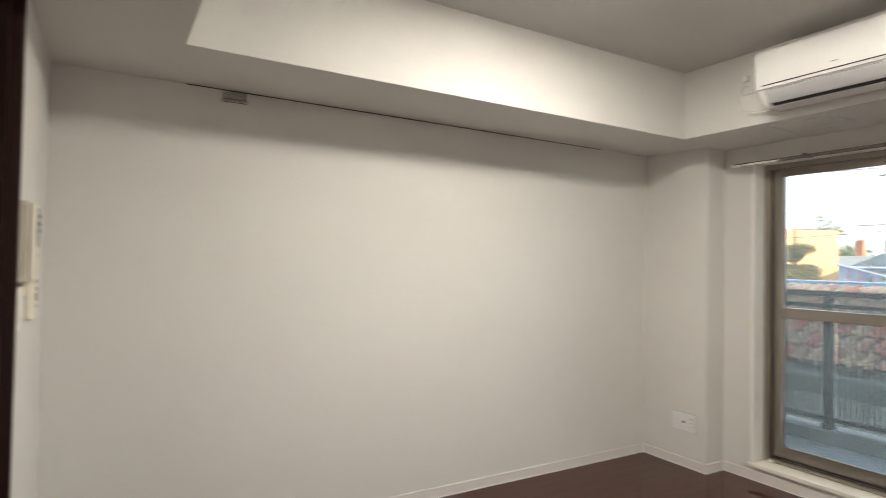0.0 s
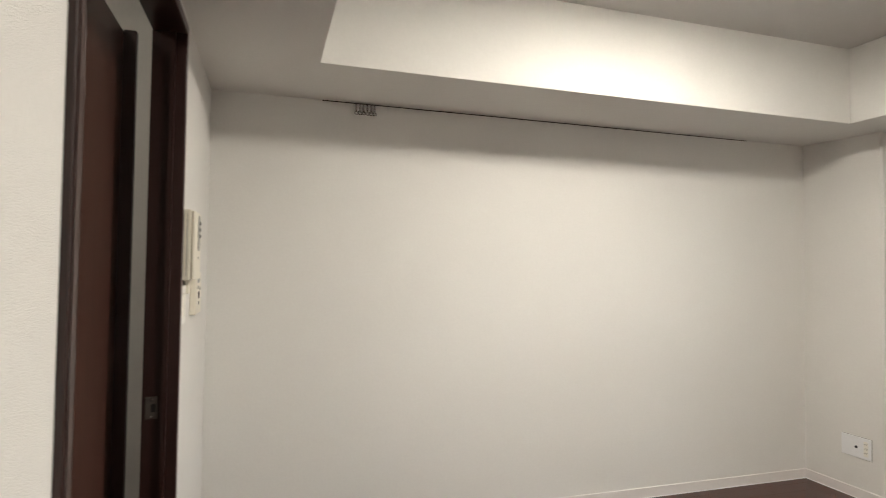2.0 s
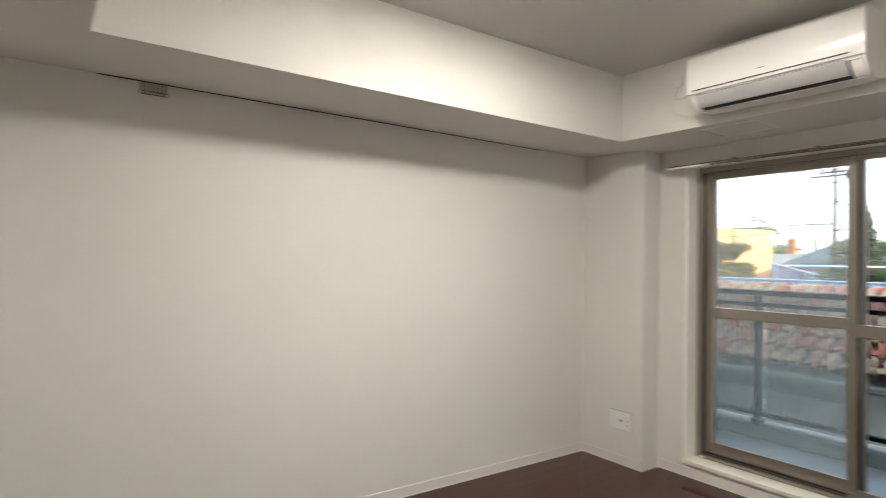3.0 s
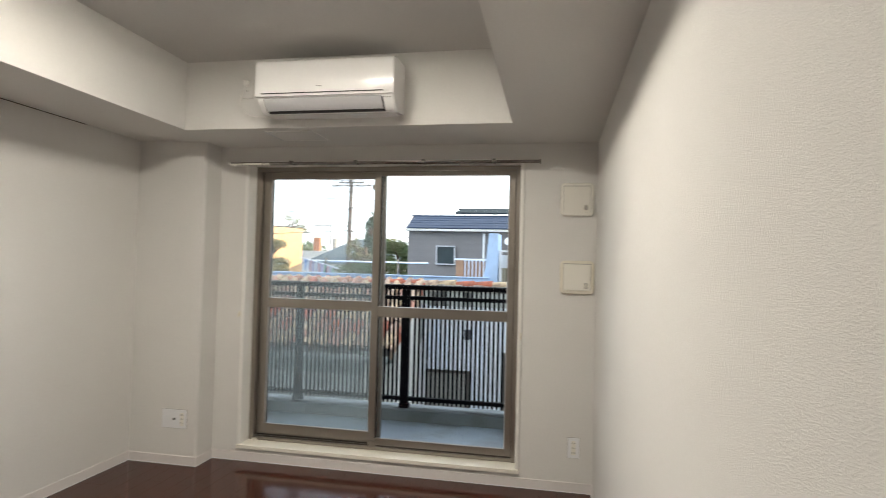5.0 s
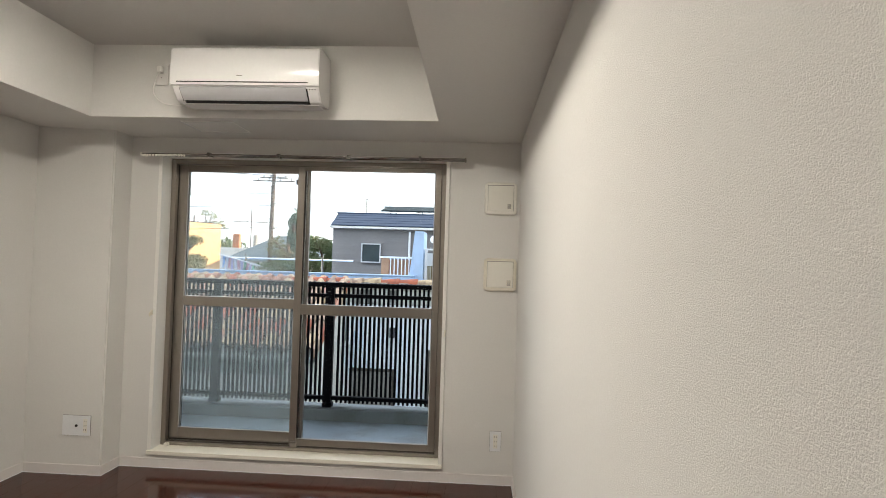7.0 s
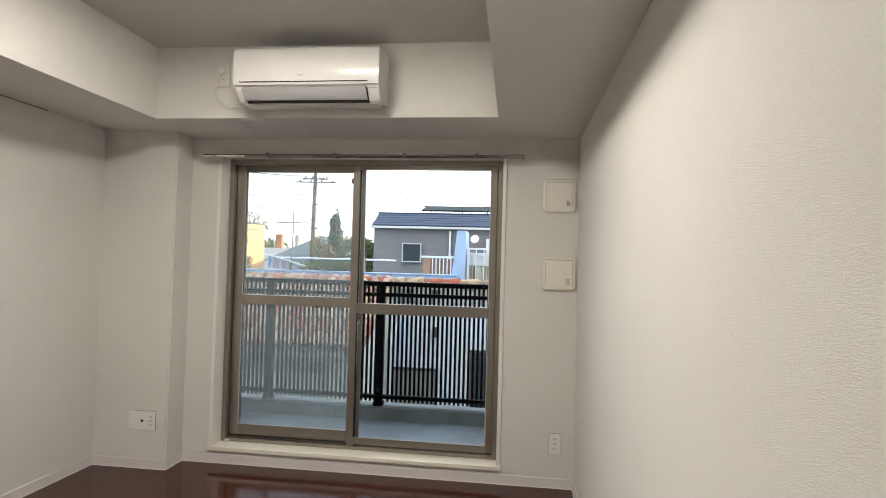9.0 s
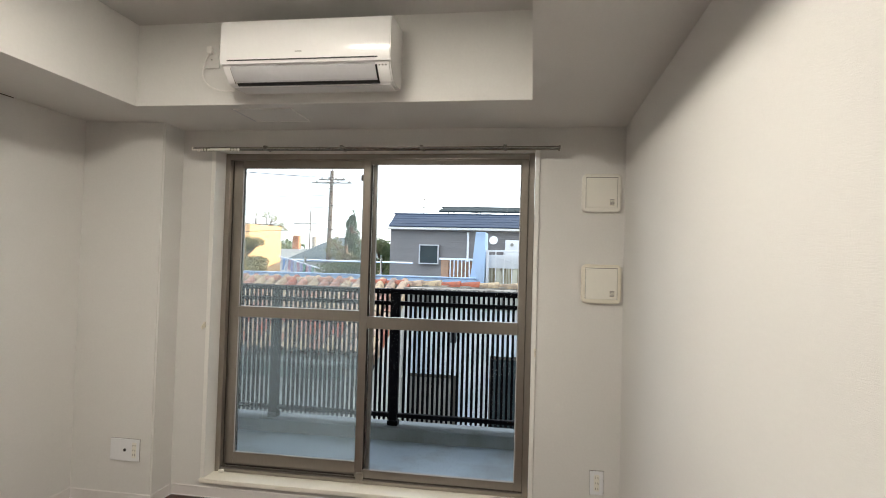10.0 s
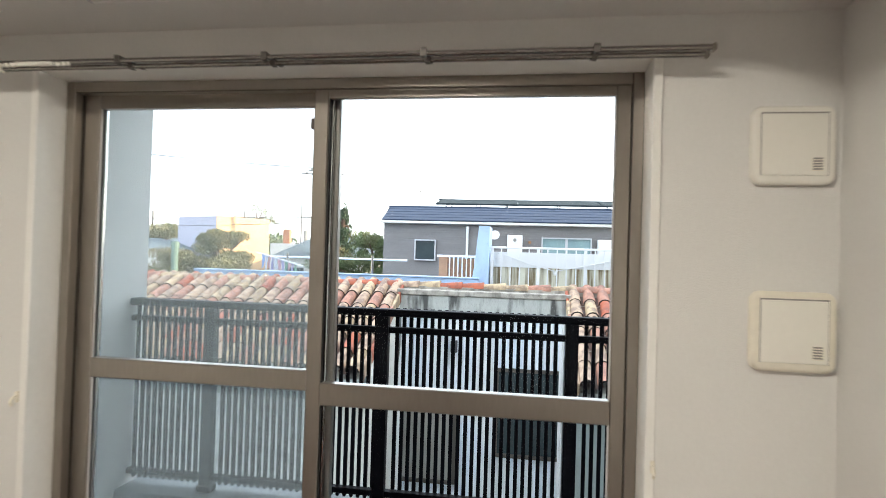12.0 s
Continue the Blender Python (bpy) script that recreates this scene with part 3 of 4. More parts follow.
for z0, z1 in ((WZ0 + 0.036, WZ0 + 0.075), (WZ1 - 0.070, WZ1 - 0.036), (1.03, 1.07)):
    part("screen_rail", bx(NX, NX + 0.014, 1.4005, 2.2215, z0, z1, 0.002), M_ALU, net)
nm = part("mesh", bx(NX + 0.006, NX + 0.008, 1.400, 2.222, WZ0 + 0.075, WZ1 - 0.070), M_NET, net, "fine grey mesh")
nm.visible_shadow = False

# tie-back hooks on the lining
for y, z in ((WY0 - 0.020, 0.925), (WY1 + 0.034, 0.985)):
    bm = B()
    run(bm, [(RX - 0.002, y, z), (RX - 0.022, y, z - 0.002), (RX - 0.030, y, z - 0.014), (RX - 0.024, y, z - 0.026)], 0.0045, 8)
    box(bm, RX - 0.012, RX, y - 0.006, y + 0.006, z - 0.02, z + 0.014, 0.002)
    whole("tieback_hook", bm, M_PLASTIC_Y, "small cream curtain tie-back hook", "hook", group="tie-back hooks")

# ---- curtain rail ----
cr = thing("curtain_rail", (3.62, 1.36, 1.95), "double steel curtain rail above the window", "curtain rail")
for x, z in ((3.645, 1.982), (3.700, 1.985)):
    bm = bx(x - 0.008, x + 0.008, 0.345, 2.372, z - 0.0062, z + 0.0062, 0.005, 4)
    r = part("rail", bm, M_STEEL, cr, "", True)
    part("groove", bx(x - 0.003, x + 0.003, 0.350, 2.368, z - 0.0066, z - 0.0058), M_BLACK, r)
    part("side_groove", bx(x - 0.0085, x - 0.0078, 0.350, 2.368, z - 0.0012, z + 0.0006), M_BLACK, r)
    for y in (0.340, 2.372):
        part("end_cap", bx(x - 0.010, x + 0.010, y - 0.002, y + 0.008, z - 0.011, z + 0.009, 0.003), M_PLASTIC if y > 1 else M_STEEL, r)
for y in (0.62, 1.06, 1.50, 1.94):
    bm = bx(3.634, RX, y - 0.008, y + 0.008, 1.9918, 1.9950, 0.001)
    for x, z in ((3.645, 1.982), (3.700, 1.985)):
        box(bm, x - 0.0105, x - 0.0085, y - 0.008, y + 0.008, z - 0.007, 1.9917)
        box(bm, x - 0.0105, x + 0.010, y - 0.006, y + 0.006, z - 0.0095, z - 0.0070)
    part("bracket", bm, M_ALU_D, cr)
runner = finish(bx(-0.005, 0.005, -0.006, 0.006, -0.016, -0.004, 0.002), "runner", M_PLASTIC)
for y in (2.36, 2.345, 2.33, 2.315, 2.295, 2.275, 2.13, 2.112, 2.095):
    piece("runner", runner, cr, pose(3.636, y, 1.983))
part("master_carrier", bx(3.628, 3.6365, 2.14, 2.265, 1.967, 1.980, 0.003), M_PLASTIC, cr, "white plastic carrier")

# ---- air conditioner ----
AY0, AY1 = 1.077, 1.850
ac = thing("air_conditioner", (TX1, 1.48, 2.14), "glossy white split air conditioner on the beam", "air conditioner")
side = [(TX1, 2.440), (TX1, 2.165), (3.215, 2.162), (3.150, 2.153), (3.098, 2.151), (3.078, 2.158), (3.030, 2.206), (3.024, 2.235), (3.020, 2.300), (3.022, 2.395), (3.040, 2.424), (3.075, 2.438)]
bm = prism(B(), side, "y", AY0 + 0.004, AY1 - 0.004)
bmesh.ops.bevel(bm, geom=[e for e in bm.edges if abs(e.verts[0].co.y - e.verts[1].co.y) < 1e-5 and e.verts[0].co.x < TX1 - 0.001], offset=0.006, segments=2, affect="EDGES")
part("body", bm, M_AC, ac, smooth=True)
front = [(3.024, 2.224), (3.010, 2.224), (3.003, 2.240), (3.003, 2.392), (3.015, 2.414), (3.030, 2.418)]
bm = prism(B(), front, "y", AY0, AY1)
bmesh.ops.bevel(bm, geom=[e for e in bm.edges if abs(e.verts[0].co.y - e.verts[1].co.y) < 1e-5 and e.verts[0].co.x < 3.02], offset=0.004, segments=2, affect="EDGES")
panel = part("front_panel", bm, M_AC, ac, "glossy white front panel", True)
part("slot", bx(3.0018, 3.006, AY0 + 0.055, AY1 - 0.035, 2.2350, 2.2395), M_BLACK, panel)
part("nameplate", bx(3.0018, 3.006, 1.47, 1.50, 2.2680, 2.2715), M_GREY, panel)
arc = [(3.017 + 0.0515 * a / 8 - 0.002 * math.sin(a * math.pi / 8), 2.2125 - 0.0515 * a / 8 - 0.002 * math.sin(a * math.pi / 8)) for a in range(9)]
part("flap", prism(B(), arc + [(p[0] + 0.006, p[1] + 0.006) for p in arc[::-1]], "y", AY0 + 0.070, AY1 - 0.045), M_AC_GREY, ac, "pale grey air flap", True)
edge = [(3.022, 2.208), (3.074, 2.154), (3.079, 2.159), (3.027, 2.213)]
part("flap_gap", prism(B(), edge, "y", AY0 + 0.063, AY0 + 0.069), M_BLACK, ac)
part("outlet_gap", prism(B(), [(3.0725, 2.1590), (3.0800, 2.1515), (3.0880, 2.1490), (3.0960, 2.1530), (3.0800, 2.1640)], "y", AY0 + 0.063, AY1 - 0.050), M_BLACK, ac)
part("outlet_edge", bx(3.100, 3.205, AY0 + 0.02, AY1 - 0.02, 2.1475, 2.1530, 0.002), M_AC, ac)
part("cheek_line", prism(B(), edge, "y", AY1 - 0.044, AY1 - 0.041), M_GREY, ac)
part("rating_label", bx(3.11, 3.15, AY0 + 0.18, AY0 + 0.27, 2.1466, 2.1474), M_AC_GREY, ac)
for k in range(3):
    part("indicator", bx(3.0180, 3.026, AY0 + 0.020 + 0.014 * k, AY0 + 0.025 + 0.014 * k, 2.206, 2.210), M_GREY, ac)
acs = thing("power_socket", (TX1, 2.03, 2.3), "white socket with plugged cord beside the air conditioner", "socket")
part("plate", bx(TX1 - 0.010, TX1, 1.985, 2.055, 2.285, 2.400, 0.003, 2), M_PAPER, acs)
bm = bx(TX1 - 0.040, TX1 - 0.011, 2.010, 2.036, 2.352, 2.384, 0.004)
part("plug", bm, M_TRIM, acs)
part("slot", bx(TX1 - 0.012, TX1 - 0.009, 2.020, 2.026, 2.324, 2.330), M_GREY, acs)
pts = []
for i in range(19):
    a = i / 18
    pts.append((TX1 - 0.030 - 0.015 * math.sin(a * math.pi), 2.026 + 0.030 * math.sin(a * math.pi * 0.8) - 0.155 * max(0.0, a - 0.35) ** 1.5 * 1.9, 2.352 - 0.185 * math.sin(min(1.0, a * 1.12) * math.pi / 2) ** 1.2))
part("cord", run(B(), pts, 0.0034, 8), M_WIRE, acs, "white power cord", True)

# ---- ceiling lamps ----
def ceiling_lamp(x, y, z, r, depth, strength, label):
    """A shallow milk-white disc with a rounded edge on a round metal base."""
    lp = thing("ceiling_light", (x, y, z), label, "ceiling light")
    part("base", tube(B(), (x, y, z - 0.016), (x, y, z - 0.0005), r * 0.82, n=40), M_TRIM, lp)
    rings = [(0.985, 0.018)] + [(1.0 - 0.08 * (1 - math.cos(a * math.pi / 8)), 0.018 + (depth - 0.021) * math.sin(a * math.pi / 8)) for a in range(1, 5)]
    rings += [(0.50, depth - 0.001), (0.05, depth)]
    bm, loops, n = B(), [], 48
    for f, d in rings:
        loops.append([bm.verts.new((x + r * f * math.cos(i * 2 * math.pi / n), y + r * f * math.sin(i * 2 * math.pi / n), z - d)) for i in range(n)])
    for p, q in zip(loops, loops[1:]):
        for i in range(n):
            bm.faces.new((p[i], p[(i + 1) % n], q[(i + 1) % n], q[i]))
    bm.faces.new(loops[0][::-1])
    bm.faces.new(loops[-1])
    part("diffuser", bm, glow_mat("lit_diffuser", LAMP_COLOUR, strength), lp, "glowing milk-white diffuser", True)


ceiling_lamp(1.78, 1.36, CEIL, 0.26, 0.026, LAMP_STRENGTH, "round flat white ceiling light, switched on")
ceiling_lamp(-0.70, 1.40, 2.40, 0.11, 0.034, 6.0, "small round hall ceiling light, switched on")

# ---- balcony ----
BXE = 5.385
whole("balcony_floor", bx(3.945, 5.28, -2.2, 3.17, -0.30, -0.085), M_BALC, "blue-grey sheet balcony floor", "balcony floor", kind="structure")
whole("balcony_kerb", bx(5.28, 5.52, -2.2, 3.17, -0.30, 0.018, 0.008, 2), M_KERB, "grey weathered concrete balcony kerb", "kerb", kind="structure")
whole("balcony_slab", bx(3.945, 5.52, -2.2, 3.32, 2.62, 2.80), M_RENDER, "pale balcony slab overhead", "slab", kind="structure")
whole("balcony_partition", bx(3.945, 5.52, 3.17, 3.32, -0.30, 2.62, 0.004), M_RENDER, "tall pale grey rendered partition wall", "wall", kind="structure")
whole("balcony_partition", bx(3.945, 5.56, -2.35, -2.20, -0.30, 2.62, 0.004), M_RENDER, "tall pale grey rendered partition wall", "wall", kind="structure")

rail = thing("balcony_railing", (BXE, 1.0, 0.02), "black metal balcony railing with narrow upright slats", "railing")
part("handrail", bx(BXE - 0.034, BXE + 0.034, -2.19, 3.165, 1.108, 1.150, 0.010, 2), M_RAIL, rail)
part("middle_rail", bx(BXE - 0.012, BXE + 0.034, -2.19, 3.165, 1.012, 1.046, 0.003), M_RAIL, rail)
part("bottom_rail", bx(BXE - 0.012, BXE + 0.034, -2.19, 3.165, 0.080, 0.114, 0.003), M_RAIL, rail)
POSTS = [2.641 - 1.058 * k for k in range(5)]
bm = bx(-0.030, 0.030, -0.034, 0.034, 0.05, 1.108, 0.004)
box(bm, -0.040, 0.040, -0.045, 0.045, 0.018, 0.060, 0.006)
post_me = finish(bm, "post", M_RAIL)
slat_me = finish(prism(B(), [(-0.0105, 1.1525), (-0.0105, 0.052), (-0.006, 0.045), (0.006, 0.045), (0.0105, 0.052), (0.0105, 1.1525)], "x", -0.007, 0.007), "slat", M_RAIL)
for y in POSTS:
    piece("post", post_me, rail, pose(BXE, y, 0))
y = 3.15
while y > -2.18:
    if min(abs(y - p) for p in POSTS) > 0.045:
        piece("slat", slat_me, rail, pose(BXE + 0.042, y, 0))
    y -= 0.0410

# ---- outside: ground ----
whole("ground", bx(-40, 400, -300, 300, -6.2, -6.0), M_GROUND, "dark grey ground far below", "ground", kind="structure")
shell = B()
box(shell, 3.755, 3.94, -7.0, -0.155, -6.0, 7.0)
box(shell, 3.755, 3.94, 3.155, 12.0, -6.0, 7.0)
box(shell, 3.755, 3.94, -0.155, 3.155, 2.67, 7.0)
box(shell, 3.755, 3.94, -0.155, 3.155, -6.0, -0.32)
# two unseen wings, added to keep sun off the balcony and tile house
box(shell, 3.755, 8.0, -13.0, -7.001, -6.0, 12.0)
box(shell, 8.001, 20.0, -17.0, -13.0, -6.0, 13.0)
whole("apartment_block", shell, M_RENDER, "pale rendered apartment front with unseen wings added to block sun", "building", kind="structure")

# ---- tile-roofed house across the lane ----
RIDGE_X, RIDGE_Z, EAVE_X, EAVE_Z = 13.15, 0.88, 10.35, -0.28
GY0, GY1 = 0.02, 3.16                                # the gap in the roof
house = thing("tile_roof_house", (13, 2, -6.0), "house with weathered orange and cream barrel-tile roof", "house")
SLOPE = math.atan2(RIDGE_Z - EAVE_Z, RIDGE_X - EAVE_X)
LEN = math.hypot(RIDGE_X - EAVE_X, RIDGE_Z - EAVE_Z)
bm = B()
for a, b in ((GY1, 17.0), (-9.0, GY0)):
    prism(bm, [(EAVE_X + 0.05, EAVE_Z - 0.10), (RIDGE_X, RIDGE_Z - 0.06), (RIDGE_X, RIDGE_Z - 0.22), (EAVE_X + 0.05, EAVE_Z - 0.24)], "y", a, b)
part("roof_deck", bm, M_STAINED, house)
# wall colour darkened to hold the eave's shade along its top
bm = bx(EAVE_X + 0.35, RIDGE_X + 0.6, GY1, 17.0, -6.0, EAVE_Z - 0.05)
box(bm, EAVE_X + 0.35, RIDGE_X + 0.6, -9.0, GY0, -6.0, EAVE_Z - 0.05)
part("wall", bm, M_DARKWALL, house)
gable = [(EAVE_X + 0.345, -6.0), (RIDGE_X - 0.36, -6.0), (RIDGE_X - 0.36, RIDGE_Z - 0.30), (EAVE_X + 0.345, EAVE_Z - 0.02)]
for a, b in ((GY1 - 0.03, GY1 - 0.0005), (GY0 + 0.0005, GY0 + 0.03)):
    part("gable_wall", prism(B(), gable, "y", a, b), M_WALLW, house, "white rendered side wall")
part("corner_wall", bx(EAVE_X + 0.32, EAVE_X + 0.349, GY1 - 0.03, GY1 + 0.62, -6.0, EAVE_Z - 0.26), M_WALLW, house, "white rendered corner")
# pale wall tone starts where the painted eave shade ends
part("lower_wall", bx(EAVE_X + 0.33, EAVE_X + 0.349, GY1 + 0.63, 17.0, -6.0, -0.80), M_CONC, house, "pale weathered wall below the painted eave shade")
part("back_wall", bx(RIDGE_X - 0.2, RIDGE_X + 0.6, GY0, GY1, -6.0, 0.42), M_CONC, house)
part("concrete_band", bx(RIDGE_X - 0.34, RIDGE_X + 0.3, GY0 + 0.001, GY1 - 0.001, 0.42, RIDGE_Z - 0.14, 0.01), M_STAINED, house, "dark-stained grey concrete band")
part("mortar_bed", bx(RIDGE_X - 0.37, RIDGE_X + 0.2, GY0 - 0.05, GY1 + 0.05, RIDGE_Z - 0.1395, RIDGE_Z - 0.035, 0.015), M_MORTAR, house, "pale mortar bed under the ridge caps")
part("ridge_bed", bx(RIDGE_X - 0.10, RIDGE_X + 0.10, -8.6, 16.0, RIDGE_Z - 0.12, RIDGE_Z + 0.02), M_MORTAR, house)
part("gutter", bx(EAVE_X - 0.10, EAVE_X + 0.06, GY1, 17.0, EAVE_Z - 0.20, EAVE_Z - 0.10, 0.02), M_DARKWALL, house, "grey-green eaves gutter")
# corrugated wall in the gap
bm = B()
n = 0
y = GY0 + 0.02
xw = RIDGE_X - 0.26
pts = []
while y < GY1 - 0.02:
    pts.append((xw - (0.065 if n % 4 in (1, 2) else 0.0), y))
    y += 0.062 if n % 2 else 0.035
    n += 1
vs0 = [bm.verts.new((p[0], p[1], -6.0)) for p in pts]
vs1 = [bm.verts.new((p[0], p[1], 0.42)) for p in pts]
for i in range(len(pts) - 1):
    bm.faces.new((vs0[i], vs0[i + 1], vs1[i + 1], vs1[i]))
part("corrugated_sheet", bm, M_CORR, house, "white corrugated metal sheet")
for y0, y1, z0, z1, face in ((0.14, 1.25, -2.12, -0.60, M_DARKGLASS), (2.05, 3.10, -2.70, -1.05, M_GREY)):
    w = part("shutter_window", bx(xw - 0.07, xw - 0.01, y0, y1, z0, z1, 0.01), face, house, "dark shuttered window")
    bm = B()
    box(bm, xw - 0.10, xw - 0.03, y0 - 0.05, y0 + 0.01, z0 - 0.05, z1 + 0.05)
    box(bm, xw - 0.10, xw - 0.03, y1 - 0.01, y1 + 0.05, z0 - 0.05, z1 + 0.05)
    box(bm, xw - 0.10, xw - 0.03, y0 + 0.01, y1 - 0.01, z1 - 0.01, z1 + 0.05)
    box(bm, xw - 0.13, xw - 0.03, y0 + 0.01, y1 - 0.01, z0 - 0.05, z0 + 0.01)
    part("frame", bm, M_ALU_D, w)
for y in (GY0 + 0.09, GY1 - 0.10):
    part("downpipe", tube(B(), (xw - 0.10, y, -6.0), (xw - 0.10, y, 0.45), 0.045, n=10), M_WHITEPAINT, house, "white downpipe")
dp = part("downpipe", run(B(), [(xw - 0.10, GY1 - 0.30, 0.30), (xw - 0.12, GY1 - 0.28, 0.05), (xw - 0.20, GY1 - 0.16, -0.22), (xw - 0.30, GY1 - 0.10, -0.50), (xw - 0.30, GY1 - 0.10, -6.0)], 0.05, 10), M_WHITEPAINT, house, "white bent downpipe")
part("elbow", tube(B(), (xw - 0.18, GY1 - 0.19, -0.14), (xw - 0.24, GY1 - 0.13, -0.34), 0.065, n=10), M_WHITEPAINT, dp)
part("meter_box", bx(xw - 0.16, xw - 0.03, 2.02, 2.14, -0.30, -0.08, 0.01), M_CABLE, house)
tile_bm = B()
TL, TW = 0.66, 0.255
ring0, ring1, in0, in1 = [], [], [], []
for i in range(7):
    a = math.pi * i / 6
    for lst, xx, r in ((ring0, 0.0, 0.112), (ring1, TL, 0.088), (in0, 0.0, 0.082), (in1, TL, 0.072)):
        lst.append(tile_bm.verts.new((xx, r * math.cos(a), r * math.sin(a))))
for i in range(6):
    tile_bm.faces.new((ring0[i], ring0[i + 1], ring1[i + 1], ring1[i]))
    # front ring takes the dark slot, painting the shaded arc of each course
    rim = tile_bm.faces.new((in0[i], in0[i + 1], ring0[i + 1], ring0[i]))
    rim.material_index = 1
    tile_bm.faces.new((in1[i], in1[i + 1], in0[i + 1], in0[i]))
base_me = finish(tile_bm, "roof_tile", None, True)
tile_mes = []
for m in M_TILES:
    me = base_me.copy()
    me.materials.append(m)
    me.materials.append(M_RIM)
    tile_mes.append(me)
rng = random.Random(4)
COURSES = 6
STEP = LEN / COURSES
up = Matrix.Rotation(-SLOPE, 4, "Y")
made = 0
rest = {0: [], 1: [], 2: [], 3: []}
for c in range(COURSES):
    d = LEN - (c + 1) * STEP
    ys = [GY1 + 0.12 + TW * k for k in range(50)] + [GY0 - 0.12 - TW * k for k in range(30)]
    for y in ys:
        kind = rng.choices((0, 1, 2, 3), (5, 2.2, 3.0, 2.5))[0]
        m = pose(EAVE_X + math.cos(SLOPE) * d + rng.uniform(-0.012, 0.012), y + rng.uniform(-0.008, 0.008), EAVE_Z + math.sin(SLOPE) * d + 0.012) @ up
        if c < 3 and -1.5 < y < 12.0 and made < 150:
            piece("roof_tile", tile_mes[kind], house, m)
            made += 1
        else:
            rest[kind].append(m)
for kind, ms in rest.items():
    bm = B()
    for m in ms:
        for f in base_me.polygons:
            bm.faces.new([bm.verts.new(m @ base_me.vertices[i].co) for i in f.vertices]).material_index = f.material_index
    st = part("roof_tiles", bm, M_TILES[kind], house)
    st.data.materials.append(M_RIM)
    st["kind"] = "stuff"
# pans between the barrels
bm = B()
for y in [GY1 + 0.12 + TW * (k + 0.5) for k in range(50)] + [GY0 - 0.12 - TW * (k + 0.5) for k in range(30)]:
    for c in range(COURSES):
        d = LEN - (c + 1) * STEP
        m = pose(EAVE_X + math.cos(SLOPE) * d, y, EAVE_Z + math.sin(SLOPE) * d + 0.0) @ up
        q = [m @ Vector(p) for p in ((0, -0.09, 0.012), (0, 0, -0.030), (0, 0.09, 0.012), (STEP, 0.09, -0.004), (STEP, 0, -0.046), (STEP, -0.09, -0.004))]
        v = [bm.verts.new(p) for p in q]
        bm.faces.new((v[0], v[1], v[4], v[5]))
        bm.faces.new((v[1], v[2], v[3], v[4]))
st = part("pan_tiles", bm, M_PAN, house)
st["kind"] = "stuff"
# verge tiles along the gap
for c in range(COURSES):
    d = LEN - (c + 1) * STEP
    for y in (GY1 - 0.012, GY0 + 0.012):
        bm = bx(-0.01, STEP * 1.04, -0.028, 0.028, -0.16, 0.055, 0.02, 2)
        vt = part("verge_tile", bm, M_TILES[(1, 3, 2, 3, 1, 0)[c]], house)
        vt.matrix_basis = pose(EAVE_X + math.cos(SLOPE) * d, y, EAVE_Z + math.sin(SLOPE) * d) @ up @ pose(0, 0, 0, 0, -2.0, 0)
# ridge caps
cap_bm = B()
CL = 0.46
a0 = [cap_bm.verts.new((0.125 * math.cos(math.pi * i / 8), 0, 0.125 * math.sin(math.pi * i / 8))) for i in range(9)]
a1 = [cap_bm.verts.new((0.085 * math.cos(math.pi * i / 8), CL, 0.085 * math.sin(math.pi * i / 8))) for i in range(9)]
for i in range(8):
    cap_bm.faces.new((a0[i], a0[i + 1], a1[i + 1], a1[i]))
cap_bm.faces.new(a0[::-1])
cap_bm.faces.new(a1)
cap_base = finish(cap_bm, "ridge_cap", None, True)
caps = []
for m in M_TILES:
    me = cap_base.copy()
    me.materials.append(m)
    caps.append(me)
for k in range(58):
    kind = rng.choices((0, 1, 2, 3), (3, 3, 3, 2))[0]
    piece("ridge_cap", caps[kind], house, pose(RIDGE_X + rng.uniform(-0.01, 0.01), -8.5 + 0.42 * k, RIDGE_Z + rng.uniform(-0.008, 0.008), 0, 0, 0))

# ---- pale blue flat-roofed building behind the ridge ----
blue = thing("blue_building", (16, 4, -6.0), "pale blue flat-roofed building with a roof terrace", "building")
part("wall", bx(14.0, 17.5, 1.75, 8.1, -6.0, 0.86), M_BLUE, blue)
part("parapet", bx(13.95, 14.15, 1.75, 8.1, 0.8605, 1.035, 0.01), M_BLUE, blue, "pale blue parapet")
part("coping", bx(13.92, 14.18, 1.75, 8.1, 1.0355, 1.065, 0.006), M_BLUE, blue)
bm = prism(B(), [(1.56, 0.82), (1.93, 0.82), (1.86, 1.3), (1.78, 2.14), (1.56, 2.14)], "x", 14.0, 14.9)
part("fin_wall", bm, M_BLUE, blue, "upright pale blue fin wall")
part("terrace_wall", bx(14.35, 17.5, -7.0, 1.555, -6.0, 1.30), M_CREAMWALL, blue, "cream wall streaked with rust")
part("terrace_top", bx(14.32, 17.5, -7.0, 1.555, 1.3005, 1.62), M_WHITEPAINT, blue)
tr = part("terrace_rail", bx(14.10, 14.15, -7.0, 1.55, 1.685, 1.73, 0.006), M_WHITEPAINT, blue, "white metal terrace rail")
part("low_rail", bx(14.10, 14.14, -7.0, 1.55, 0.80, 0.84), M_WHITEPAINT, tr)
bar = finish(bx(-0.012, 0.012, -0.012, 0.012, 0.84, 1.685), "baluster", M_WHITEPAINT)
thick = finish(bx(-0.03, 0.03, -0.03, 0.03, 0.80, 1.685), "post", M_WHITEPAINT)
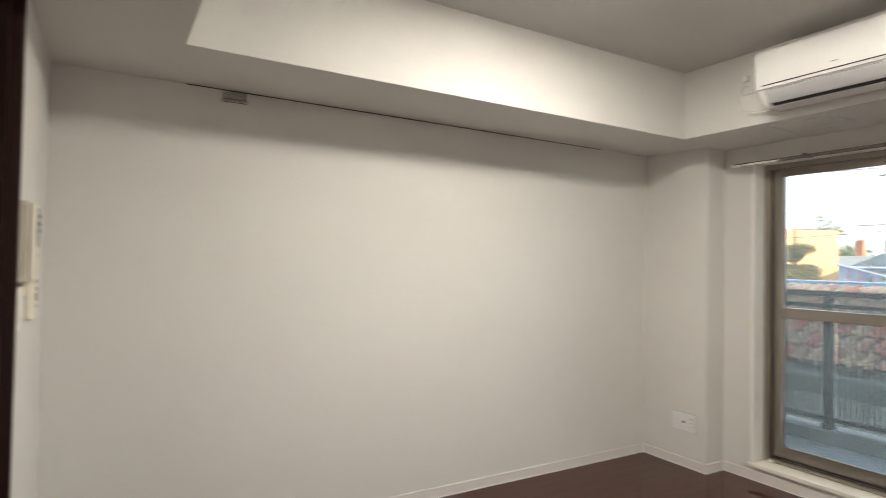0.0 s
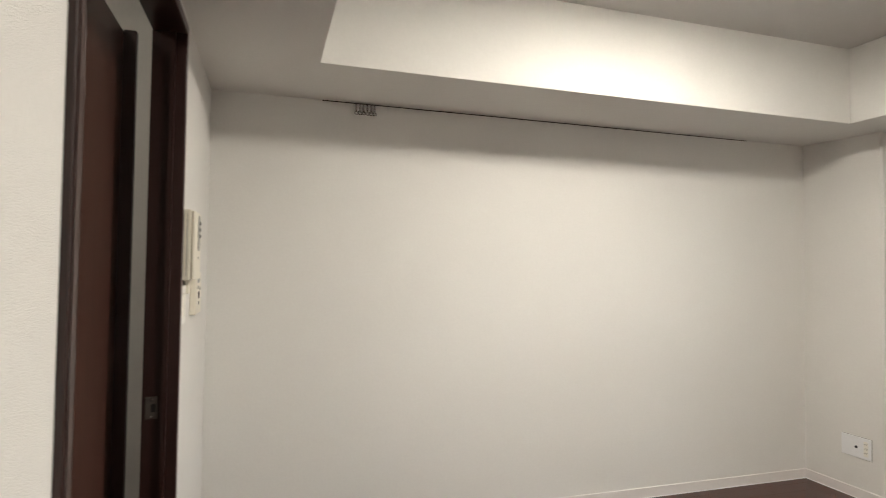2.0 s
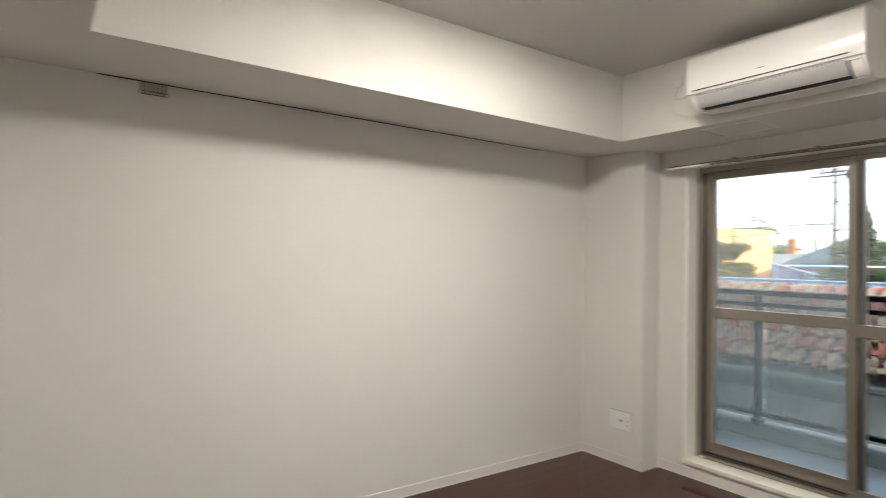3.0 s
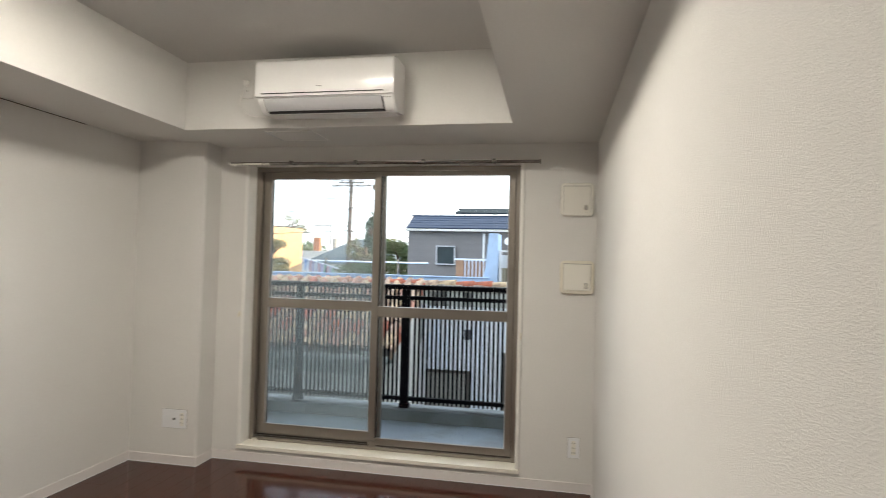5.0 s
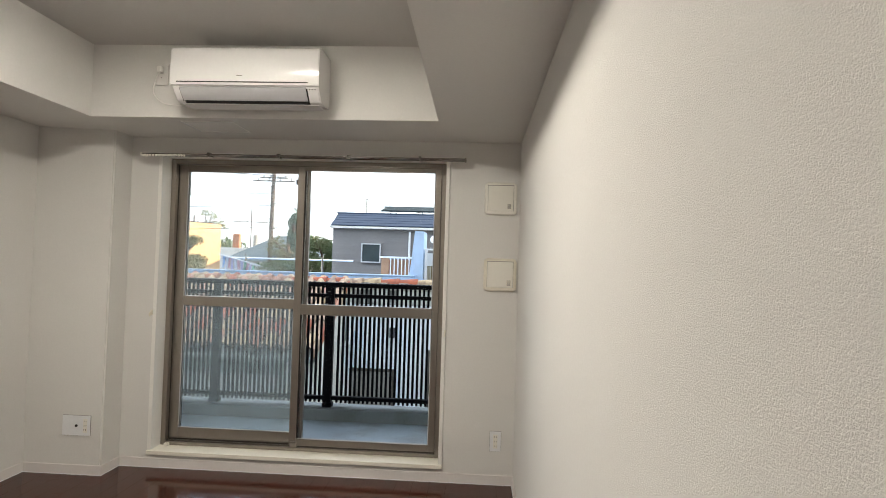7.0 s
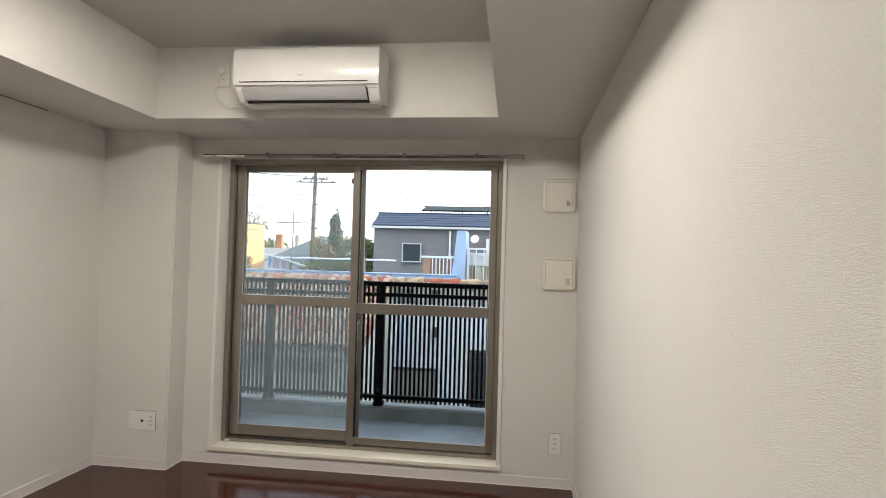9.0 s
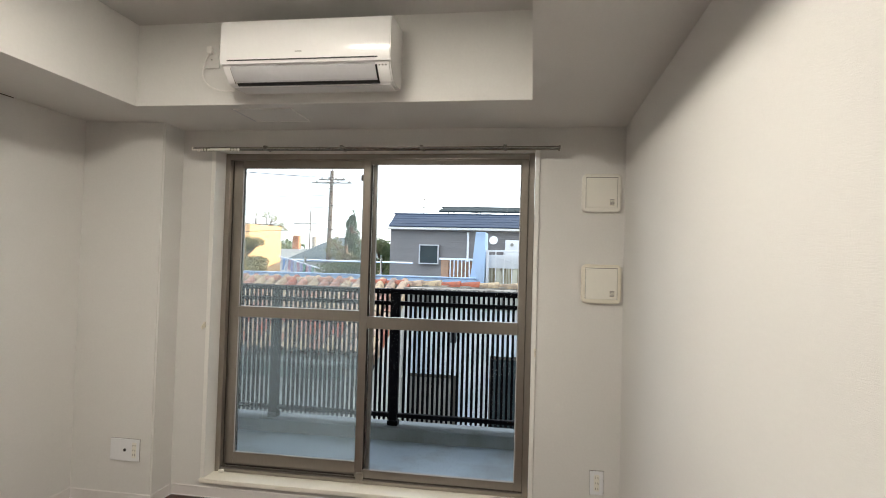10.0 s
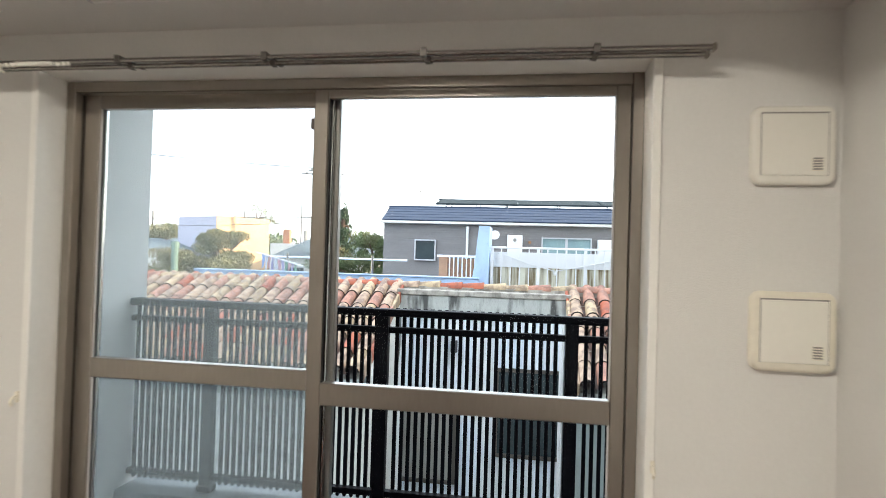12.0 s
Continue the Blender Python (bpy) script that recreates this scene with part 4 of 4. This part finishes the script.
for k in range(42):
    if k % 5 == 0:
        piece("post", thick, tr, pose(14.12, 1.50 - 0.19 * k, 0))
    else:
        piece("baluster", bar, tr, pose(14.12, 1.50 - 0.19 * k, 0))
fence = thing("slatted_fence", (15.5, 2.6, 0.86), "small orange-brown fence with pale slats", "fence")
part("board", bx(15.50, 15.54, 2.63, 2.83, 0.86, 1.50), M_WOOD, fence)
part("board", bx(15.56, 15.58, 1.73, 2.64, 0.90, 1.45), M_WOOD, fence)
part("top_rail", bx(15.48, 15.56, 1.73, 2.88, 1.48, 1.53), M_WHITEPAINT, fence)
fs = finish(bx(-0.015, 0.015, -0.013, 0.013, 0.86, 1.48), "slat", M_WHITEPAINT)
for k in range(9):
    piece("slat", fs, fence, pose(15.51, 2.58 - 0.10 * k, 0))
# drying pole with washing
dry = thing("washing_pole", (14.6, 5.3, 0.86), "steel washing pole on the blue roof", "washing pole")
for y in (4.2, 6.2):
    part("upright", tube(B(), (14.6, y, 0.86), (14.6, y, 1.46), 0.03, n=8), M_STEEL, dry)
part("pole", tube(B(), (14.6, 3.4, 1.375), (14.6, 6.75, 1.375), 0.02, n=8), M_CHROME, dry)
part("rack_bar", tube(B(), (14.55, 6.90, 1.455), (14.55, 5.80, 1.175), 0.016, n=8), M_WHITEPAINT, dry, "white slanted drying rack bar")
hang_rng = random.Random(8)
for k in range(11):
    y = 6.77 - 0.080 * k
    h = 0.36 - 0.016 * k + hang_rng.uniform(-0.05, 0.05)
    bm = B()
    rows = []
    for i in range(5):
        z = 1.44 - 0.025 * k - h * i / 4
        rows.append([bm.verts.new((14.55 + 0.03 * math.sin(j * 1.9 + k + i), y + (j - 1.5) * 0.019 * (1 + 0.14 * math.sin(i + k)), z)) for j in range(4)])
    for i in range(4):
        for j in range(3):
            bm.faces.new((rows[i][j], rows[i][j + 1], rows[i + 1][j + 1], rows[i + 1][j]))
    bmesh.ops.solidify(bm, geom=list(bm.faces), thickness=0.012)
    whole("hanging_towel", bm, M_CLOTH[(k * 3 + k // 4) % 5], "coloured washing hanging on the pole", "laundry", group="washing")

wl = thing("washing_line", (14.3, 0.2, 1.62), "white washing line sagging over the terrace", "washing line")
part("line", run(B(), [(14.30, 1.32, 1.59), (14.30, 0.75, 1.38), (14.30, 0.20, 1.245), (14.30, -0.35, 1.35), (14.30, -0.95, 1.49)], 0.010, 6), M_WHITEPAINT, wl)
part("peg_bundle", run(B(), [(14.30, 0.24, 1.27), (14.29, 0.20, 1.16), (14.30, 0.15, 1.26)], 0.018, 6), M_WHITEPAINT, wl)

# ---- grey house ----
GX = 22.2
gh = thing("grey_house", (24, 1, -6.0), "grey clapboard house with dark blue slate roof", "house")
part("wall", bx(GX, GX + 8, -9.0, 5.74, -6.0, 2.55), M_SIDING, gh)
bm = bx(-0.010, 0.0, -9.0, 5.745, 0.0, 0.078)
prism(bm, [(-0.010, 0.0), (-0.030, 0.0), (-0.010, 0.074)], "y", -9.0, 5.745)
clap = finish(bm, "clapboard", M_SIDING)
for k in range(37):
    piece("clapboard", clap, gh, pose(GX, 0, -0.30 + 0.078 * k))
part("fascia", bx(GX - 0.28, GX + 0.1, -9.2, 5.82, 2.57, 2.66, 0.01), M_WALLW, gh, "white fascia and gutter")
part("roof", prism(B(), [(GX - 0.28, 2.67), (GX + 0.75, 3.22), (GX + 7.2, 3.22), (GX + 8.2, 2.67)], "y", -9.1, 5.78), M_SLATE, gh, "dark blue slate roof")
bm = B()
prism(bm, [(0, 0), (0.20, 0.107), (0.20, 0.125), (0, 0.03)], "y", -9.1, 5.70)
slate = finish(bm, "slate_course", M_SLATE)
for k in range(5):
    piece("slate_course", slate, gh, pose(GX - 0.29 + 0.205 * k, 0, 2.675 + 0.109 * k))
part("verge", prism(B(), [(GX - 0.32, 2.62), (GX + 0.72, 3.25), (GX + 0.82, 3.25), (GX - 0.20, 2.60)], "y", 5.76, 5.84), M_WALLW, gh)
part("roof_edge", bx(GX + 0.70, GX + 0.85, -9.1, 5.8, 3.221, 3.27), M_SLATE, gh)


def far_window(parent, x, y0, y1, z0, z1, glass, split):
    w = part("window", bx(x - 0.05, x - 0.01, y0, y1, z0, z1), glass, parent)
    bm = B()
    t = 0.032
    box(bm, x - 0.12, x - 0.03, y0 - t, y0 + 0.01, z0 - t, z1 + t)
    box(bm, x - 0.12, x - 0.03, y1 - 0.01, y1 + t, z0 - t, z1 + t)
    box(bm, x - 0.12, x - 0.03, y0 + 0.01, y1 - 0.01, z1 - 0.01, z1 + t)
    box(bm, x - 0.12, x - 0.03, y0 + 0.01, y1 - 0.01, z0 - t, z0 + 0.01)
    if split:
        box(bm, x - 0.10, x - 0.03, (y0 + y1) / 2 - 0.04, (y0 + y1) / 2 + 0.04, z0 + 0.01, z1 - 0.01)
    part("frame", bm, M_AC_GREY, w, "pale grey window frame")


far_window(gh, GX - 0.03, 3.86, 4.56, 1.30, 1.98, M_DARKGLASS, False)
far_window(gh, GX - 0.03, -1.50, 0.12, 0.90, 2.15, M_PALEGLASS, True)
part("downpipe", tube(B(), (GX - 0.10, 2.72, 0.0), (GX - 0.10, 2.72, 2.5), 0.045, n=8), M_WHITEPAINT, gh)
dish = part("satellite_dish", tube(B(), (GX - 0.75, 1.72, 2.20), (GX - 0.62, 1.70, 2.16), 0.16, 0.08, n=16), M_WHITEPAINT, gh, "white satellite dish")
part("dish_arm", tube(B(), (GX, 1.72, 2.10), (GX - 0.66, 1.71, 2.18), 0.025, n=6), M_STEEL, dish)
wh = part("water_heater", bx(GX - 0.32, GX - 0.04, 0.80, 1.32, 1.10, 2.23, 0.02), M_WHITEPAINT, gh, "white outdoor water heater")
part("flue", tube(B(), (GX - 0.36, 1.06, 2.06), (GX - 0.31, 1.06, 2.06), 0.06, n=12), M_GREY, wh)
part("outdoor_unit", bx(GX - 0.60, GX - 0.08, -2.30, -1.70, 1.55, 2.12, 0.02), M_WHITEPAINT, gh, "white outdoor air conditioner unit")
part("wall_lamp", bx(GX - 0.12, GX - 0.03, 0.50, 0.60, 1.95, 2.05, 0.01), M_WOOD, gh)
# solar panels on the flat top
for k in range(3):
    y1 = 4.20 - 3.05 * k
    sp = thing("solar_panel", (GX + 1.6, y1 - 1.5, 3.22), "tilted dark solar panel on the flat roof", "solar panel", "solar panels")
    bm = prism(B(), [(GX + 1.2, 3.47), (GX + 3.0, 3.80), (GX + 3.0, 3.84), (GX + 1.2, 3.51)], "y", y1 - 3.0, y1)
    part("panel", bm, M_SOLAR, sp)
    part("front_edge", bx(GX + 1.16, GX + 1.20, y1 - 3.03, y1 + 0.03, 3.452, 3.512), M_SOLAR, sp)
    part("back_edge", bx(GX + 3.0, GX + 3.04, y1 - 3.03, y1 + 0.22, 3.800, 3.860), M_SOLAR, sp)
    part("side_edge", prism(B(), [(GX + 1.2, 3.45), (GX + 3.0, 3.78), (GX + 3.0, 3.86), (GX + 1.2, 3.525)], "y", y1 + 0.001, y1 + 0.03), M_SOLAR, sp)
    part("rack_rail", bx(GX + 1.22, GX + 1.27, y1 - 3.03, y1 - 0.12, 3.345, 3.385), M_SOLAR, sp)
    for y in (y1 - 0.35, y1 - 1.5, y1 - 2.6):
        part("leg", tube(B(), (GX + 1.3, y, 3.21), (GX + 1.3, y, 3.47), 0.03, n=6), M_STEEL, sp)
        part("leg", tube(B(), (GX + 2.9, y, 3.21), (GX + 2.9, y, 3.79), 0.03, n=6), M_STEEL, sp)
ant = thing("roof_aerial", (GX + 1.5, 4.85, 3.22), "thin steel roof aerial", "aerial")
part("mast", tube(B(), (GX + 1.2, 4.85, 3.2), (GX + 1.2, 4.85, 4.0), 0.022, n=6), M_STEEL, ant)
part("whip", tube(B(), (GX + 1.2, 4.85, 4.0), (GX + 1.2, 4.73, 3.80), 0.014, n=6), M_STEEL, ant)
part("whip", tube(B(), (GX + 1.2, 4.85, 3.98), (GX + 1.2, 4.66, 3.9), 0.010, n=6), M_STEEL, ant)

gh.location += Vector((0, 0.15, 0.08))

# ---- farther houses ----
yb = thing("yellow_building", (31, 14.5, -6.0), "flat-roofed building with lavender and sunlit yellow walls", "building")
ymat = Matrix.Translation((28.6, 16.1, 0)) @ Matrix.Rotation(radians(-24), 4, "Z")


def oblong(bm, m, x0, x1, y0, y1, z0, z1):
    box_bm = bx(x0, x1, y0, y1, z0, z1)
    vs = {v: bm.verts.new(m @ v.co) for v in box_bm.verts}
    for f in box_bm.faces:
        bm.faces.new([vs[v] for v in f.verts])
    box_bm.free()
    return bm


part("wall", oblong(B(), ymat, 0.03, 3.3, 0.0, 3.2, -6.0, 3.22), M_LAV, yb, "lavender rendered wall")
part("side_wall", oblong(B(), ymat, 0.0, 3.3, -0.05, -0.001, -6.0, 3.24), M_YELLOW, yb, "yellow rendered wall in sun")
w = part("window", oblong(B(), ymat, 0.0, 0.02, 0.35, 0.60, 1.9, 2.5), M_DARKGLASS, yb)


def hip_house(name, label, x, y, w, d, eave, top, roof):
    h = thing(name, (x + d / 2, y + w / 2, -6.0), label, "house")
    part("wall", bx(x + 0.3, x + d - 0.3, y + 0.3, y + w - 0.3, -6.0, eave), M_WALLW, h)
    bm = B()
    v = [bm.verts.new(p) for p in ((x, y, eave), (x + d, y, eave), (x + d, y + w, eave), (x, y + w, eave))]
    r = [bm.verts.new((x + d / 2, y + w * 0.38, top)), bm.verts.new((x + d / 2, y + w * 0.62, top))]
    for f in ((v[0], v[1], r[0]), (v[1], v[2], r[1], r[0]), (v[2], v[3], r[1]), (v[3], v[0], r[0], r[1]), (v[3], v[2], v[1], v[0])):
        bm.faces.new(f)
    bmesh.ops.solidify(bm, geom=list(bm.faces), thickness=0.12)
    part("roof", bm, roof, h)
    for k in range(2):
        yy = y + w * (0.25 + 0.4 * k)
        far_window(h, x + 0.29, yy, yy + 0.9, eave - 1.5, eave - 0.5, M_DARKGLASS, True)
    return h


hip_house("hip_roof_house", "white house under a teal hipped roof", 30.0, 8.6, 5.4, 6.0, 1.25, 2.75, M_TEAL)
hip_house("dark_roof_house", "pale house with a low dark roof", 27.0, 17.5, 6.0, 5.0, 1.50, 2.05, M_TEAL)
hip_house("dark_roof_house", "pale house with a low dark roof", 40.0, 9.0, 6.0, 5.0, 1.5, 2.7, M_TEAL)
hip_house("dark_roof_house", "pale house with a low dark roof", 48.0, 30.0, 8.0, 6.0, 2.0, 3.4, M_TEAL)
ob_ = thing("rooftop_tank", (44, 18.8, 2), "orange rooftop block beside grey tanks", "rooftop block")
part("block", bx(43.5, 43.9, 18.7, 19.25, 1.0, 3.3, 0.05), M_ORANGE, ob_)
part("tank", tube(B(), (45, 18.0, 1.0), (45, 18.0, 3.3), 0.2, n=14), M_GREY, ob_)
part("tank", tube(B(), (45, 19.7, 1.0), (45, 19.7, 3.2), 0.2, n=12), M_GREY, ob_)
part("building", bx(43.0, 52.0, 13.0, 20.0, -6.0, 2.2), M_WALLW, ob_)
gp = thing("vent_pipe", (23.2, 14.7, -6.0), "dull green vent pipe beside a low house", "pipe")
part("pipe", tube(B(), (23.2, 14.7, -6.0), (23.2, 14.7, 1.62), 0.13, n=12), M_GREENPIPE, gp)
part("cap", tube(B(), (23.2, 14.7, 1.60), (23.2, 14.7, 1.80), 0.17, 0.15, n=12), M_GREENPIPE, gp)
# low skyline
rng = random.Random(21)
for k in range(34):
    y = -45 + 4.4 * k + rng.uniform(-1.5, 1.5)
    x = rng.uniform(75, 130)
    hgt = rng.uniform(1.0, 4.2) + (x - 75) * 0.02
    bm = bx(x, x + 8, y, y + rng.uniform(4, 8), -6.0, hgt)
    part_ob = whole("distant_building", bm, rng.choice((M_WALLW, M_CONC, M_LAV, M_RENDER)), "hazy low building on the skyline", "building", "backdrop", group="skyline buildings")
    part_ob["kind"] = "backdrop"

# ---- poles and cables ----
def utility_pole(x, y, top, r, arms, label, lean=0.0):
    p = thing("utility_pole", (x, y, -6.0), label, "utility pole", "utility poles")
    part("shaft", tube(B(), (x, y - lean, -6.0), (x, y, top), r * 1.35, r * 0.8, n=10), M_POLE, p)
    for z, half in arms:
        a = part("crossarm", bx(x - 0.03, x + 0.03, y - half, y + half, z - 0.03, z + 0.03), M_POLE, p)
        for k in range(4):
            yy = y - half + 2 * half * (k + 0.3) / 3.8
            part("insulator", tube(B(), (x, yy, z + 0.03), (x, yy, z + 0.15), 0.07, 0.04, n=8), M_GREY, a)
    return p


up1 = utility_pole(30.0, 11.2, 6.2, 0.125, ((5.55, 1.15), (5.72, 0.75)), "tall brown utility pole with crossarms", -0.15)
bm = tube(B(), (30.0, 11.2, 6.15), (30.0, 11.15, 6.6), 0.03, n=6)
part("spike", bm, M_STEEL, up1)
for k, z in enumerate((2.2, 3.0, 3.5, 4.3, 5.2)):
    part("clamp", bx(29.86, 29.94, 11.07 - 0.10 * (k % 2), 11.27 + 0.06 * k % 0.13, z, z + 0.06, 0.01), M_POLE, up1)
utility_pole(40.0, 20.6, 4.4, 0.07, ((3.9, 0.9), (3.5, 0.6)), "slim distant utility pole")
utility_pole(43.0, 17.6, 5.3, 0.05, ((4.2, 1.4),), "slim distant utility pole")
utility_pole(44.0, 30.5, 4.6, 0.08, ((3.9, 1.2),), "slim distant utility pole")


def cable(p, q, sag, r=0.013):
    bm = B()
    p, q = Vector(p), Vector(q)
    pts = [p.lerp(q, i / 12) - Vector((0, 0, sag * 4 * (i / 12) * (1 - i / 12))) for i in range(13)]
    run(bm, pts, r, 5)
    whole("overhead_cable", bm, M_CABLE, "thin sagging overhead cable", "cable", group="overhead cables")


for z, dz, s in ((4.9, 4.3, 0.3), (4.25, 3.7, 0.3), (3.1, 2.6, 0.35)):
    cable((30, 11.2, z), (24, 34, dz), s)
    cable((30, 11.2, z), (40, -6, z - 0.4), s)
for k in range(3):
    cable((30, 10.4 + 0.7 * k, 5.8), (20, 40, 7.9 + 0.25 * k), 0.5, 0.009)
    cable((30, 10.4 + 0.7 * k, 5.8), (46, -20, 5.9), 0.5, 0.006)

# ---- trees ----
def tree(name, x, y, base, trunk_top, crown, leaf, label, seed, count, size, bare=0):
    r = random.Random(seed)
    t = thing(name, (x, y, -6.0), label, "tree", "trees")
    bm = tube(B(), (x, y, -6.0), (x, y, trunk_top), 0.22, 0.10, n=8)
    for k in range(5 + bare):
        a = r.uniform(0, 2 * math.pi)
        b = crown[k % len(crown)]
        tip = Vector(b[0:3]) + Vector((math.cos(a) * b[3] * 0.6, math.sin(a) * b[3] * 0.6, r.uniform(-0.3, 0.8) * b[4]))
        start = Vector((x, y, trunk_top - r.uniform(0.1, 1.2)))
        mid = start.lerp(tip, 0.5) + Vector((0, r.uniform(-0.15, 0.15), 0.12))
        tube(bm, start, mid, 0.07, 0.045, 6)
        tube(bm, mid, tip, 0.045, 0.012, 5)
    part("trunk", bm, M_BARK, t)
    verts, faces = [], []
    for i in range(count):
        cx, cy, cz, rr, rz = crown[i % len(crown)]
        u = Vector((r.gauss(0, 1), r.gauss(0, 1), r.gauss(0, 1))).normalized()
        f = r.random() ** 0.45
        c = Vector((cx + u.x * rr * f, cy + u.y * rr * f, cz + u.z * rz * f))
        if noise.noise(c * 1.9) < -0.22:
            continue
        q = Euler((r.uniform(0, 6.3), r.uniform(0, 6.3), r.uniform(0, 6.3))).to_quaternion()
        s = size * r.uniform(0.6, 1.4)
        k = len(verts)
        for p in ((-s, 0, 0), (0, -s * 0.45, 0.1 * s), (s, 0, 0), (0, s * 0.45, -0.1 * s)):
            verts.append(c + q @ Vector(p))
        faces.append((k, k + 1, k + 2, k + 3))
    me = bpy.data.meshes.new("crown")
    me.from_pydata(verts, [], faces)
    me.materials.append(leaf)
    ob = new("crown", me)
    adopt(ob, t)
    return t


def blobs(x, y, z, w, h, n, seed):
    r = random.Random(seed)
    return [(x + r.uniform(-0.3, 0.3) * w, y + r.uniform(-0.5, 0.5) * w, z + r.uniform(-0.5, 0.5) * h, w * r.uniform(0.22, 0.36), h * r.uniform(0.2, 0.32)) for _ in range(n)]


tree("round_tree", 25.0, 13.7, -6, 1.4, blobs(25.0, 13.65, 1.55, 1.7, 1.3, 16, 1), M_LEAF_O, "rounded olive-brown garden tree", 1, 22000, 0.045)
tree("garden_shrub", 24.5, 14.0, -6, 0.9, blobs(24.5, 14.2, 0.95, 3.0, 1.1, 14, 2), M_LEAF_O, "loose olive-green garden shrub", 2, 20000, 0.045)
tree("round_tree", 38.0, 26.0, -6, 2.2, blobs(38.0, 26.2, 2.4, 4.0, 1.5, 10, 3), M_LEAF_O, "olive-brown tree behind a low house", 3, 9000, 0.075)
tree("conifer", 30.5, 10.17, -6, 3.6, [(30.5, 10.15, 3.75, 0.20, 0.4), (30.5, 10.2, 3.35, 0.34, 0.35), (30.5, 10.1, 2.8, 0.42, 0.38), (30.5, 10.3, 2.35, 0.46, 0.35), (30.5, 10.0, 1.9, 0.62, 0.45)], M_LEAF_D, "slim dark green conifer", 4, 9000, 0.05)
tree("pruned_tree", 29.0, 9.95, -6, 2.2, [(29.0, 9.9, 1.4, 0.7, 0.5), (29.0, 10.3, 1.7, 0.6, 0.5), (29.0, 10.6, 2.1, 0.5, 0.6)], M_LEAF_O, "knobbly pruned street tree, half bare", 5, 2600, 0.045, 10)
tree("garden_shrub", 26.5, 8.0, -6, 0.8, blobs(26.5, 8.4, 0.75, 3.6, 1.2, 14, 6), M_LEAF, "dense dark green garden shrub", 6, 20000, 0.05)
tree("round_tree", 27.5, 7.6, -6, 1.3, blobs(27.5, 7.55, 1.45, 2.3, 1.6, 14, 7), M_LEAF, "dark green broadleaf garden tree", 7, 22000, 0.05)
tree("round_tree", 42.0, 20.6, -6, 4.0, blobs(42.0, 20.4, 4.2, 2.6, 1.4, 7, 8), M_LEAF_O, "sparse tree behind the yellow building", 8, 1800, 0.06, 9)
for k in range(9):
    tree("far_tree", 52 + 3 * (k % 4), 2 + 5.2 * k, -6, 1.5, blobs(52 + 3 * (k % 4), 2 + 5.2 * k, 1.5, 5.0, 2.6, 8, 30 + k), M_LEAF, "hazy far garden tree", 30 + k, 1500, 0.22)

# ---- floor boards ----
W, L = 0.101, 1.82
rng = random.Random(5)
y = 0.004
while y < RY - 0.01:
    w = min(W, RY - y - 0.002)
    x = -0.06 - rng.uniform(0.1, 1.6)
    while x < RX:
        a, b = max(x, -0.058), min(x + L, RX - 0.001)
        if b - a > 0.02:
            bm = bx(a + 0.0002, b - 0.0002, y + 0.0002, y + w - 0.0002, -0.003, 0.003, 0.0004)
            part("floor_board", bm, M_FLOOR, floor)
        x += L
    y += W
